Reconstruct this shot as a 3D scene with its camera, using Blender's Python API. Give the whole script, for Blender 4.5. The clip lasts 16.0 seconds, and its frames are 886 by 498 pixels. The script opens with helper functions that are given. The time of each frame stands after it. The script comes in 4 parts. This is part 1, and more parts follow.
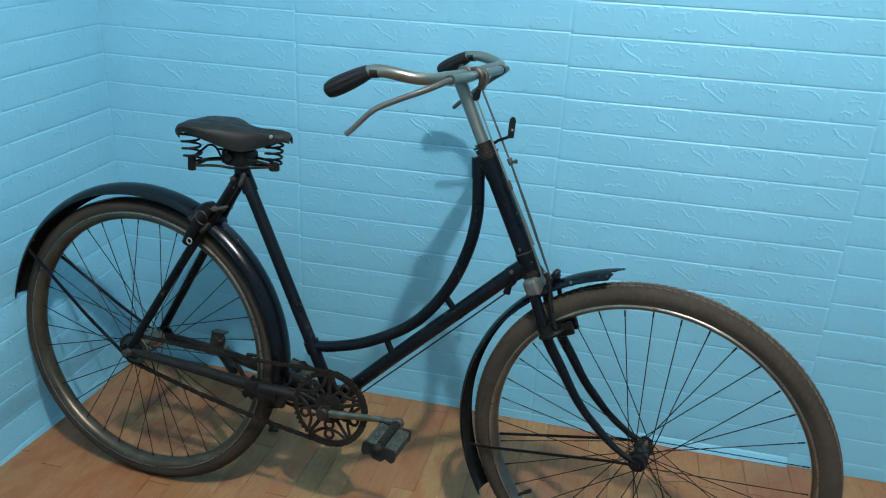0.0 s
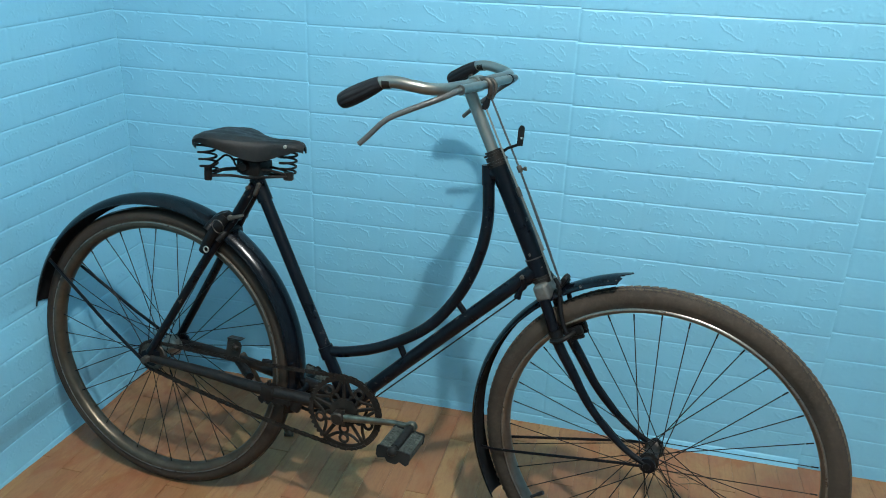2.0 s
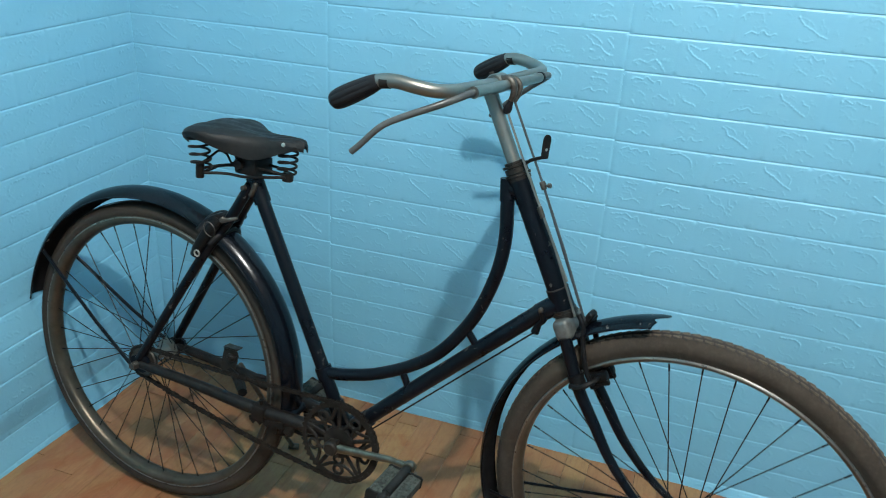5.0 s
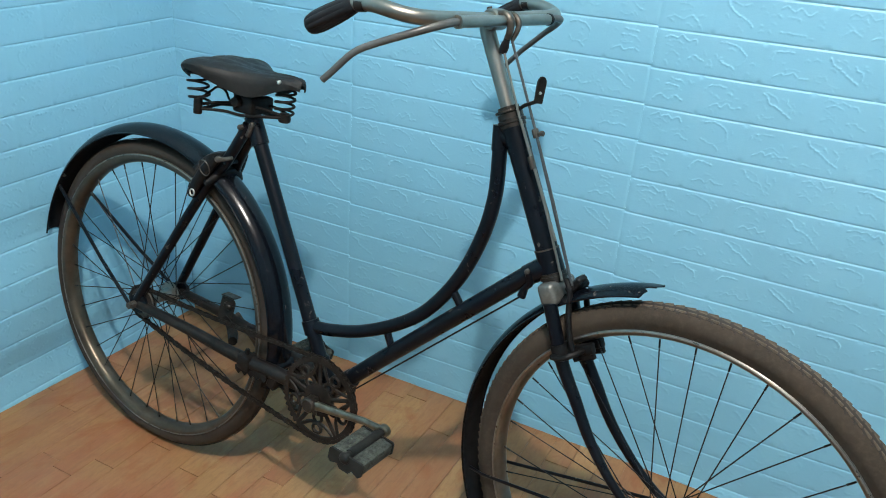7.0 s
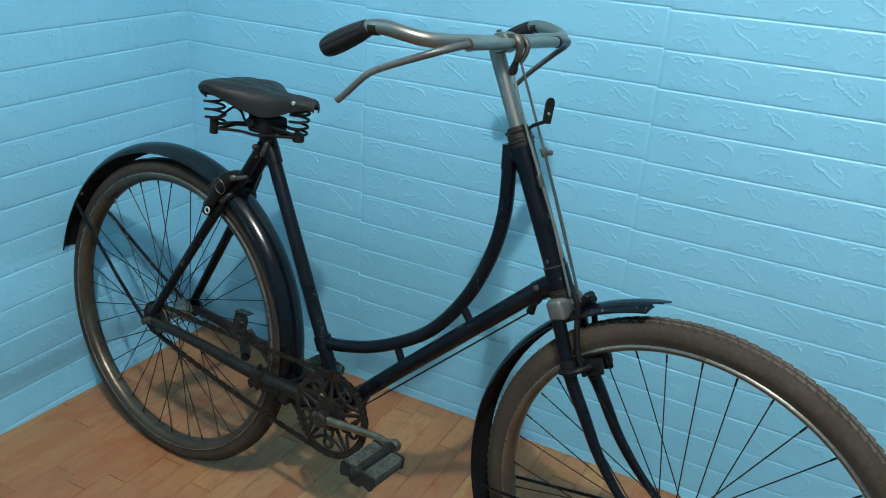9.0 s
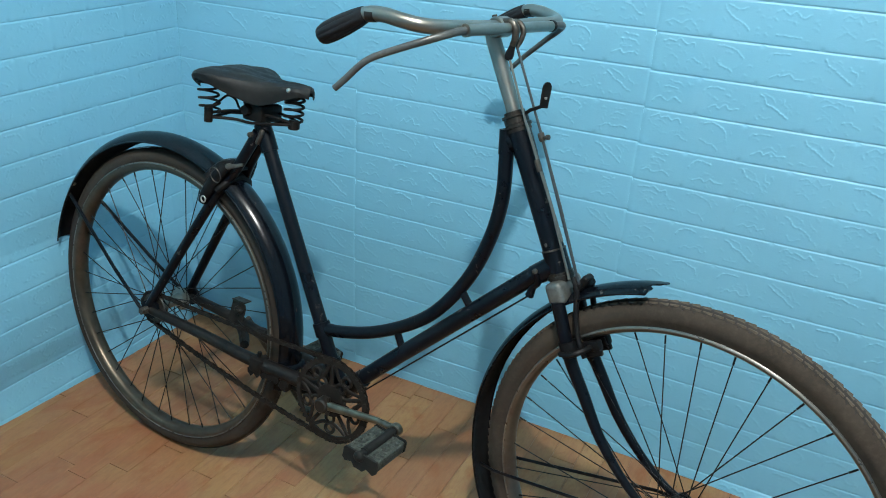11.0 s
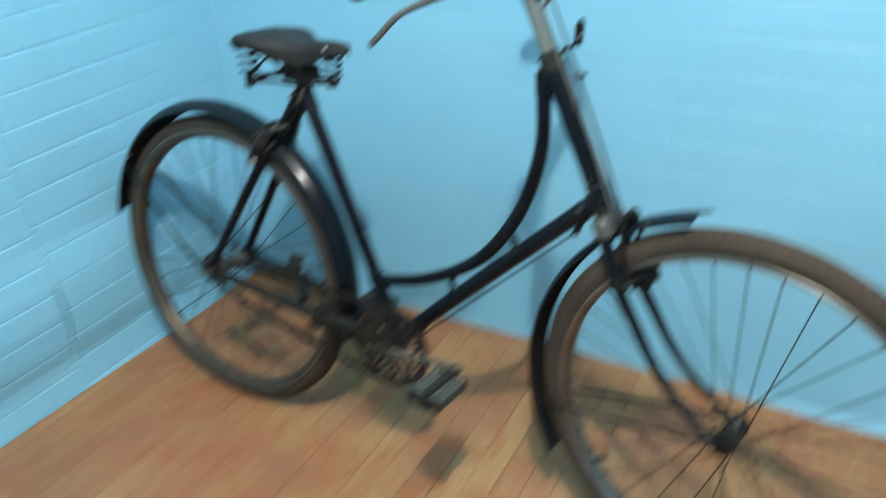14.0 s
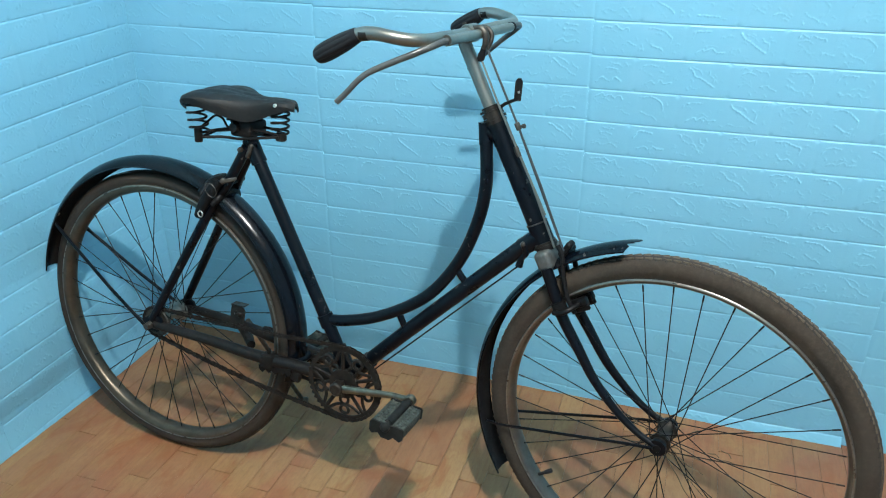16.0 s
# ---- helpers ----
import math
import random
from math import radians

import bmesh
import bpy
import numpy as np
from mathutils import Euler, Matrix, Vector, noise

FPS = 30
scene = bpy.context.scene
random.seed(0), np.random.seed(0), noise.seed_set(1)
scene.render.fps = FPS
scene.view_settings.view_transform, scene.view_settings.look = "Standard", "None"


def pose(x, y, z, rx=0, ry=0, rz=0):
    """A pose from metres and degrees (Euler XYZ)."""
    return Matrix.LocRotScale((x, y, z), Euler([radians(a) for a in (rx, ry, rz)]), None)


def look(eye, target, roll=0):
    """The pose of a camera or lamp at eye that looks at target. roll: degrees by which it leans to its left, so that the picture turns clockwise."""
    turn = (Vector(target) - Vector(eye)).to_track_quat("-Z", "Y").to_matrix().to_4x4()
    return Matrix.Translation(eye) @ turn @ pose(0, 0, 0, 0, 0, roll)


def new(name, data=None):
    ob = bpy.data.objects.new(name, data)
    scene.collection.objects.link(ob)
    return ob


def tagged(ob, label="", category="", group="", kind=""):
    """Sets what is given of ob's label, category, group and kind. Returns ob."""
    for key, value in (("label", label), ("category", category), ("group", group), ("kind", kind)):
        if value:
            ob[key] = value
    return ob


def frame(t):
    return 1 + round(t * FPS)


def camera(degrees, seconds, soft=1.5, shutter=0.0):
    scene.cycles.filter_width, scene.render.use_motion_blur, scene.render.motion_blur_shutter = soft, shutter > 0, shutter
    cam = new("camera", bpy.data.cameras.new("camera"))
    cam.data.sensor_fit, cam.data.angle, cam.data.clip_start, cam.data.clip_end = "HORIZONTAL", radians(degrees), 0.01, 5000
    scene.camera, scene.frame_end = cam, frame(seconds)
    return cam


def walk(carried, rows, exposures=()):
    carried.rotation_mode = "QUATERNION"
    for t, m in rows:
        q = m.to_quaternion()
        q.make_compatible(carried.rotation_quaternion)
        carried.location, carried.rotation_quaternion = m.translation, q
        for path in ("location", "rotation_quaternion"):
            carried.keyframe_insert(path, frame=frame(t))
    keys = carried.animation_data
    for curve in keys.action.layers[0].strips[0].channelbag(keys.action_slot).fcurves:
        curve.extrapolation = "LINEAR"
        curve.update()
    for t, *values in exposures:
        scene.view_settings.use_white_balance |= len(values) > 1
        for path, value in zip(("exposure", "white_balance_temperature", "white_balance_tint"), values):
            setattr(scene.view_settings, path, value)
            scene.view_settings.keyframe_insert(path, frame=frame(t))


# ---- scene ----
cam = camera(59.6, 16.0, soft=1.0, shutter=0.46)
PATH = [
    (0, (0.139, -1.916, 1.315), (-0.261, -0.11, 0.555), 2.8),
    (0.5, (0.143, -1.927, 1.319), (-0.264, -0.111, 0.586), 2.8),
    (1, (0.143, -1.935, 1.322), (-0.263, -0.129, 0.564), 2.5),
    (1.5, (0.141, -1.944, 1.324), (-0.271, -0.135, 0.576), 2.9),
    (2, (0.143, -1.944, 1.326), (-0.285, -0.138, 0.58), 2.0),
    (2.5, (0.139, -1.933, 1.329), (-0.281, -0.12, 0.595), 1.3),
    (3, (0.142, -1.922, 1.32), (-0.238, -0.112, 0.559), 1.6),
    (3.2, (0.146, -1.918, 1.321), (-0.252, -0.112, 0.559), 1.5),
    (5.3, (0.2, -1.585, 1.334), (-0.413, 0.121, 0.489), 3.4),
    (5.5, (0.259, -1.523, 1.332), (-0.368, 0.124, 0.387), 3.1),
    (5.6, (0.265, -1.522, 1.330), (-0.381, 0.127, 0.396), 3.2),
    (5.7, (0.275, -1.519, 1.327), (-0.407, 0.131, 0.408), 3.5),
    (6, (0.306, -1.511, 1.319), (-0.417, 0.145, 0.464), 4.2),
    (6.5, (0.323, -1.556, 1.24), (-0.466, 0.081, 0.404), 4.9),
    (7, (0.328, -1.575, 1.231), (-0.458, 0.066, 0.4), 4.4),
    (7.5, (0.333, -1.588, 1.236), (-0.513, 0.049, 0.459), 5.0),
    (8, (0.333, -1.596, 1.235), (-0.512, 0.038, 0.45), 5.1),
    (8.5, (0.331, -1.603, 1.236), (-0.517, 0.033, 0.46), 5.1),
    (9, (0.335, -1.6, 1.237), (-0.48, 0.048, 0.451), 4.2),
    (9.2, (0.331, -1.601, 1.234), (-0.483, 0.048, 0.448), 4.4),
    (11.3, (0.318, -1.616, 1.244), (-0.458, 0.031, 0.416), 3.6),
    (11.5, (0.316, -1.619, 1.238), (-0.473, 0.024, 0.415), 3.8),
    (12, (0.319, -1.629, 1.236), (-0.501, -0.026, 0.366), 1.9),
    (12.5, (0.333, -1.625, 1.24), (-0.495, -0.02, 0.382), -0.3),
    (13, (0.341, -1.622, 1.24), (-0.502, -0.026, 0.378), 0.1),
    (13.5, (0.341, -1.61, 1.238), (-0.491, -0.005, 0.382), 0.8),
    (13.9, (0.339, -1.612, 1.240), (-0.471, 0.005, 0.395), 0.8),
    (14, (0.333, -1.636, 1.269), (-0.52, -0.107, 0.302), -2.4),
    (14.035, (0.331, -1.643, 1.278), (-0.533, -0.138, 0.277), -3.3),
    (14.4, (0.329, -1.674, 1.264), (-0.428, -0.123, 0.259), 0.3),
    (14.5, (0.327, -1.678, 1.263), (-0.424, -0.121, 0.257), 0.6),
    (15, (0.28, -1.753, 1.296), (-0.345, -0.105, 0.351), -0.1),
    (15.5, (0.259, -1.793, 1.307), (-0.323, -0.103, 0.408), 0.1),
    (16, (0.25, -1.803, 1.307), (-0.33, -0.092, 0.451), -0.3),
]
EXPOSURES = [(0, 0.19, 6400, 9), (2, 0.24, 6450, 9), (3.2, 0.22, 6450, 9), (5.5, 0.24, 6600, 11), (6, 0.34, 6700, 12), (7, 0.40, 7000, 16), (7.5, 0.35, 6800, 13), (9, 0.21, 6500, 10), (11.5, 0.30, 6500, 10), (12, 0.65, 6950, 16), (12.5, 0.57, 6650, 12), (13.2, 0.68, 6750, 14), (13.6, 0.66, 6750, 14), (14, 0.66, 6700, 12), (14.5, 0.52, 6600, 11), (16, 0.53, 6450, 10)]
walk(cam, [(t, look(eye, target, roll)) for t, eye, target, roll in PATH], EXPOSURES)

# ---- light ----
LAMP = (0.415, -1.82, 3.0)
world = bpy.data.worlds.new("world")
scene.world = world
world.use_nodes = True
world.node_tree.nodes["Background"].inputs[0].default_value = (0.75, 0.85, 1.0, 1)
world.node_tree.nodes["Background"].inputs[1].default_value = 0.02
lamp_data = bpy.data.lights.new("room_lamp", "POINT")
lamp_data.energy = 200.0
lamp_data.shadow_soft_size = 0.038
lamp_data.color = (0.96, 0.97, 0.955)
lamp = new("room_lamp", lamp_data)
lamp.location = LAMP


# ---- materials ----
class Nodes:
    """A node material under construction, with short names for the nodes that are used all the time."""

    def __init__(self, name):
        self.mat = bpy.data.materials.new(name)
        self.mat.use_nodes = True
        self.tree = self.mat.node_tree
        self.bsdf = self.tree.nodes["Principled BSDF"]
        self.coord = self.tree.nodes.new("ShaderNodeTexCoord")
        self.last_bump = None

    def link(self, a, b):
        self.tree.links.new(a, b)

    def noise(self, scale, detail=4.0, rough=0.55, stretch=None, distort=0.0):
        n = self.tree.nodes.new("ShaderNodeTexNoise")
        n.inputs["Scale"].default_value = scale
        n.inputs["Detail"].default_value = detail
        n.inputs["Roughness"].default_value = rough
        n.inputs["Distortion"].default_value = distort
        src = self.coord.outputs["Object"]
        if stretch:
            m = self.tree.nodes.new("ShaderNodeMapping")
            m.inputs["Scale"].default_value = stretch
            self.link(src, m.inputs["Vector"])
            src = m.outputs["Vector"]
        self.link(src, n.inputs["Vector"])
        return n.outputs["Fac"]

    def ramp(self, fac, stops):
        r = self.tree.nodes.new("ShaderNodeValToRGB")
        while len(r.color_ramp.elements) < len(stops):
            r.color_ramp.elements.new(0.5)
        for e, (p, c) in zip(r.color_ramp.elements, stops):
            e.position, e.color = p, (*c, 1) if len(c) == 3 else (c[0], c[0], c[0], 1)
        self.link(fac, r.inputs[0])
        return r.outputs[0]

    def mix(self, fac, a, b, blend="MIX"):
        m = self.tree.nodes.new("ShaderNodeMix")
        m.data_type, m.blend_type = "RGBA", blend
        for sock, value in ((m.inputs[0], fac), (m.inputs[6], a), (m.inputs[7], b)):
            if isinstance(value, (int, float)):
                sock.default_value = value
            elif isinstance(value, tuple):
                sock.default_value = (*value, 1)
            else:
                self.link(value, sock)
        return m.outputs[2]

    def random(self):
        return self.tree.nodes.new("ShaderNodeObjectInfo").outputs["Random"]

    def bump(self, height, strength, distance):
        b = self.tree.nodes.new("ShaderNodeBump")
        b.inputs["Strength"].default_value = strength
        b.inputs["Distance"].default_value = distance
        self.link(height, b.inputs["Height"])
        if self.last_bump:
            self.link(self.last_bump, b.inputs["Normal"])
        self.last_bump = b.outputs["Normal"]
        self.link(self.last_bump, self.bsdf.inputs["Normal"])

    def done(self, color, rough, metal=0.0, **others):
        for sock, value in (("Base Color", color), ("Roughness", rough), ("Metallic", metal)):
            s = self.bsdf.inputs[sock]
            if isinstance(value, tuple):
                s.default_value = (*value, 1)
            elif isinstance(value, (int, float)):
                s.default_value = value
            else:
                self.link(value, s)
        for key, value in others.items():
            self.bsdf.inputs[key.replace("_", " ")].default_value = value
        return self.mat


def worn(name, base, stain, rough, metal=0.0, grain=90.0, blotch=9.0, amount=0.5, bump=0.25, depth=0.0006, spec=0.35, grit=1.0):
    """A surface of one colour with blotches and fine grain of another, both in its colour and its gloss."""
    n = Nodes(name)
    big, fine = n.noise(blotch, 5.0, 0.6), n.noise(grain, 3.0, 0.7)
    spots = n.ramp(big, [(0.38, (0.0,)), (0.72, (amount,))])
    specks = n.ramp(fine, [(0.45, (0.0,)), (0.78, (amount * grit,))])
    color = n.mix(specks, n.mix(spots, base, stain), stain)
    gloss = n.ramp(fine, [(0.25, (max(0.02, rough - 0.12 * grit),)), (0.8, (min(1.0, rough + 0.2 * grit),))])
    n.bump(fine, bump, depth)
    return n.done(color, gloss, metal, Specular_IOR_Level=spec)


def enamel(name, base, stain, rough, spec, chips):
    """Old stoved black paint: a dull film in blotches, and small chips down to pale primer and steel."""
    n = Nodes(name)
    film = n.ramp(n.noise(14.0, 5.0, 0.6), [(0.40, (0.0,)), (0.75, (0.30,))])
    chip = n.ramp(n.noise(62.0, 3.0, 0.6, None, 0.5), [(chips, (0.0,)), (chips + 0.02, (1.0,))])
    patch = n.ramp(n.noise(5.0, 3.0, 0.5), [(0.48, (0.0,)), (0.60, (1.0,))])
    bare = n.mix(patch, (0.0, 0.0, 0.0), chip)
    color = n.mix(bare, n.mix(film, base, stain), (0.085, 0.080, 0.070))
    gloss = n.ramp(n.noise(26.0, 4.0, 0.6), [(0.3, (rough - 0.05,)), (0.8, (rough + 0.12,))])
    n.bump(n.noise(90.0, 3.0, 0.6), 0.03, 0.0004)
    return n.done(color, gloss, 0.0, Specular_IOR_Level=spec)


def foam():
    n = Nodes("blue_foam")
    big, mid, fine = n.noise(1.6, 3.0), n.noise(14.0, 4.0), n.noise(420.0, 2.0)
    color = n.mix(n.ramp(big, [(0.3, (0.0,)), (0.75, (1.0,))]), (0.189, 0.488, 0.642), (0.216, 0.516, 0.672))
    color = n.mix(n.ramp(mid, [(0.55, (0.0,)), (0.8, (0.35,))]), color, (0.251, 0.547, 0.697))
    n.bump(n.noise(60.0, 4.0, 0.6, (0.8, 1.0, 1.3), 0.4), 0.24, 0.0012)
    n.bump(fine, 0.12, 0.0004)
    return n.done(color, n.ramp(mid, [(0.2, (0.42,)), (0.8, (0.54,))]), 0.0, Specular_IOR_Level=0.60)


def plank_wood():
    n = Nodes("plank_wood")
    own = n.random()
    place = n.tree.nodes.new("ShaderNodeNewGeometry").outputs["Position"]
    # every strip is cut from another piece of wood: its grain starts elsewhere
    jump = n.tree.nodes.new("ShaderNodeVectorMath")
    jump.operation = "MULTIPLY_ADD"
    n.link(own, jump.inputs[0])
    jump.inputs[1].default_value = (3.7, 9.1, 0.0)
    n.link(place, jump.inputs[2])

    def grained(source, scale, detail, rough, stretch, distort):
        fac = n.noise(scale, detail, rough, stretch, distort)
        mapping = fac.node.inputs["Vector"].links[0].from_node
        n.link(source, mapping.inputs["Vector"])
        return fac

    tone = n.ramp(own, [(0.0, (0.250, 0.112, 0.047)), (0.2, (0.294, 0.158, 0.068)), (0.4, (0.270, 0.118, 0.054)), (0.6, (0.320, 0.185, 0.078)), (0.8, (0.280, 0.134, 0.057)), (1.0, (0.262, 0.110, 0.050))])
    olive = n.ramp(grained(place, 5.0, 4.0, 0.6, (1.2, 0.7, 1.0), 0.8), [(0.45, (0.0,)), (0.68, (0.6,))])
    color = n.mix(olive, tone, (0.280, 0.158, 0.060))
    rosy = n.ramp(grained(place, 4.1, 4.0, 0.6, (1.0, 0.8, 1.0), 0.9), [(0.49, (0.0,)), (0.64, (0.8,))])
    color = n.mix(rosy, color, (0.272, 0.104, 0.050))
    flame = n.ramp(grained(jump.outputs[0], 13.0, 5.0, 0.6, (3.0, 0.35, 1.0), 0.7), [(0.50, (0.0,)), (0.74, (0.5,))])
    color = n.mix(flame, color, (0.345, 0.194, 0.090))
    grain = grained(jump.outputs[0], 34.0, 6.0, 0.65, (4.0, 0.35, 1.0), 0.6)
    color = n.mix(n.ramp(grain, [(0.50, (0.0,)), (0.82, (0.55,))]), color, (0.150, 0.060, 0.030))
    mottle = n.ramp(grained(place, 46.0, 4.0, 0.7, (1.6, 0.8, 1.0), 0.8), [(0.46, (0.0,)), (0.70, (0.45,))])
    color = n.mix(mottle, color, (0.195, 0.088, 0.040))
    stain = n.ramp(grained(place, 6.5, 5.0, 0.65, (1.5, 0.8, 1.0), 1.3), [(0.54, (0.0,)), (0.68, (0.75,))])
    color = n.mix(stain, color, (0.235, 0.082, 0.028))
    dirt = n.ramp(grained(place, 2.3, 5.0, 0.6, (1.0, 1.0, 1.0), 0.5), [(0.5, (0.0,)), (0.75, (0.45,))])
    color = n.mix(dirt, color, (0.142, 0.082, 0.052))
    n.bump(grain, 0.1, 0.0006)
    return n.done(color, n.ramp(grained(place, 9.0, 4.0, 0.55, (1.0, 1.0, 1.0), 0.0), [(0.25, (0.34,)), (0.8, (0.55,))]), 0.0, Specular_IOR_Level=0.4)


FOAM = foam()
PLANK = plank_wood()
JOINT = worn("dark_joint", (0.068, 0.032, 0.016), (0.024, 0.012, 0.007), 0.85, blotch=9.0, amount=0.9)
# for the unseen walls: blue and strength set by the fill light they return
PLASTER = worn("pale_blue_plaster", (0.230, 0.370, 0.460), (0.20, 0.33, 0.42), 0.8, blotch=2.0)
CEILING = worn("ceiling_paint", (0.70, 0.70, 0.68), (0.64, 0.64, 0.62), 0.85, blotch=2.0)
PAINT = enamel("black_enamel", (0.0014, 0.0026, 0.0052), (0.0080, 0.0095, 0.0115), 0.30, 0.22, 0.655)
GUARD = enamel("black_mudguard_enamel", (0.0020, 0.0033, 0.0058), (0.0090, 0.0105, 0.0125), 0.18, 0.28, 0.675)
CHROME = worn("worn_nickel", (0.30, 0.29, 0.258), (0.11, 0.094, 0.070), 0.36, 0.9, grain=45.0, blotch=7.0, amount=0.5, bump=0.02, depth=0.0001, grit=0.15)
DULL = worn("dull_silver_lever", (0.115, 0.120, 0.117), (0.040, 0.039, 0.037), 0.34, 0.3, grain=60.0, blotch=22.0, amount=0.7, bump=0.04, depth=0.0002, grit=0.2)
RIM_DARK = worn("tarnished_dark_rim", (0.120, 0.096, 0.070), (0.034, 0.025, 0.018), 0.36, 0.75, grain=60.0, blotch=14.0, amount=0.6, bump=0.05, depth=0.0002, grit=0.3)
HEADMETAL = worn("dark_head_metal", (0.040, 0.035, 0.030), (0.016, 0.013, 0.010), 0.36, 0.6, spec=0.3)
RIM = worn("dirty_steel_rim", (0.19, 0.185, 0.165), (0.085, 0.070, 0.054), 0.30, 0.9, grain=60.0, blotch=18.0, amount=0.6, bump=0.05, depth=0.0002, grit=0.3)
BRIGHT = worn("bright_worn_edge", (0.30, 0.292, 0.268), (0.16, 0.135, 0.105), 0.32, 0.85, blotch=18.0, amount=0.6)
RUST = worn("rusty_brown_steel", (0.0055, 0.0052, 0.0050), (0.017, 0.0130, 0.0105), 0.5, 0.0, blotch=40.0, amount=0.6, spec=0.18)
BLACK = worn("black_rough_iron", (0.0035, 0.0038, 0.0045), (0.010, 0.0095, 0.009), 0.48, blotch=40.0, amount=0.6, spec=0.18)
CHAIN = worn("brown_greasy_iron", (0.0072, 0.0062, 0.0052), (0.026, 0.0195, 0.0145), 0.48, 0.0, blotch=40.0, amount=0.65, spec=0.22)
GRIME = worn("greasy_black_paint", (0.0036, 0.0037, 0.0042), (0.024, 0.0190, 0.0140), 0.40, grain=150.0, blotch=26.0, amount=0.6, bump=0.5, depth=0.0010, spec=0.22)
CRANK = worn("worn_brassy_crank", (0.24, 0.22, 0.165), (0.05, 0.04, 0.03), 0.32, 0.9, grain=70.0, blotch=30.0, amount=0.8, bump=0.06, grit=0.4)
STEEL = worn("greasy_steel", (0.115, 0.105, 0.090), (0.035, 0.028, 0.022), 0.42, 0.7, blotch=45.0, amount=0.6)
WIRE = worn("dark_spoke_steel", (0.014, 0.014, 0.0145), (0.008, 0.0075, 0.007), 0.4, 0.3, spec=0.2)
EDGE = worn("dull_rim_edge", (0.26, 0.255, 0.235), (0.05, 0.042, 0.034), 0.3, 0.7, blotch=18.0, amount=0.5)
TYRE_F = worn("dusty_brown_rubber", (0.029, 0.0220, 0.0165), (0.068, 0.052, 0.038), 0.8, grain=120.0, blotch=6.0, amount=0.7, bump=0.3, spec=0.2)
DUST = worn("pale_dusty_rubber", (0.112, 0.088, 0.066), (0.050, 0.038, 0.028), 0.85, grain=150.0, blotch=14.0, amount=0.7, spec=0.15)
# shade of the tread grooves, put into the rubber's colour
TREAD = worn("groove_shade_rubber", (0.020, 0.016, 0.013), (0.045, 0.034, 0.027), 0.85)
TYRE_R = worn("worn_dark_rubber", (0.024, 0.0175, 0.0130), (0.056, 0.042, 0.030), 0.58, blotch=7.0, amount=0.6, bump=0.2, spec=0.22)
RUBBER = worn("black_grip_rubber", (0.0095, 0.0100, 0.0115), (0.030, 0.030, 0.031), 0.5, amount=0.3, spec=0.22)
LEATHER = worn("dark_saddle_leather", (0.0095, 0.0108, 0.0112), (0.026, 0.027, 0.0255), 0.52, blotch=11.0, amount=0.6, bump=0.3, spec=0.22)
CROWN = worn("tarnished_crown_silver", (0.17, 0.172, 0.16), (0.075, 0.068, 0.056), 0.36, 0.6, blotch=40.0, amount=0.55)
ROD = worn("dark_rod_steel", (0.11, 0.12, 0.125), (0.05, 0.05, 0.05), 0.34, 0.7)
PEDAL_IRON = worn("dark_pedal_iron", (0.010, 0.011, 0.0105), (0.026, 0.025, 0.022), 0.6, 0.1, blotch=50.0, spec=0.2)
PEDAL = worn("grey_pedal_rubber", (0.017, 0.021, 0.018), (0.082, 0.092, 0.078), 0.78, grain=190.0, blotch=60.0, amount=0.85, bump=1.0, depth=0.0022)
STRAW = worn("dry_straw", (0.17, 0.125, 0.075), (0.05, 0.035, 0.022), 0.7, blotch=60.0, amount=0.8)
BRASS = worn("pale_rivet", (0.6, 0.58, 0.52), (0.35, 0.3, 0.25), 0.35, 0.8)


# ---- mesh helpers ----
def part(name, bm, material, parent=None, label="", m=None, smooth=True):
    me = bpy.data.meshes.new(name)
    bmesh.ops.recalc_face_normals(bm, faces=bm.faces)
    bm.to_mesh(me)
    bm.free()
    me.materials.append(material)
    if smooth:
        for p in me.polygons:
            p.use_smooth = True
        me.set_sharp_from_angle(angle=radians(38))
    ob = new(name, me)
    ob.parent = parent
    if m is not None:
        ob.matrix_basis = m
    return tagged(ob, label)


def spline(points, steps=8):
    """A smooth line through the points."""
    p = [Vector(q) for q in points]
    p = [2 * p[0] - p[1], *p, 2 * p[-1] - p[-2]]
    out = []
    for a, b, c, d in zip(p, p[1:], p[2:], p[3:]):
        for k in range(steps):
            t = k / steps
            out.append(0.5 * (2 * b + (c - a) * t + (2 * a - 5 * b + 4 * c - d) * t * t + (3 * b - a - 3 * c + d) * t**3))
    return out + [p[-2]]


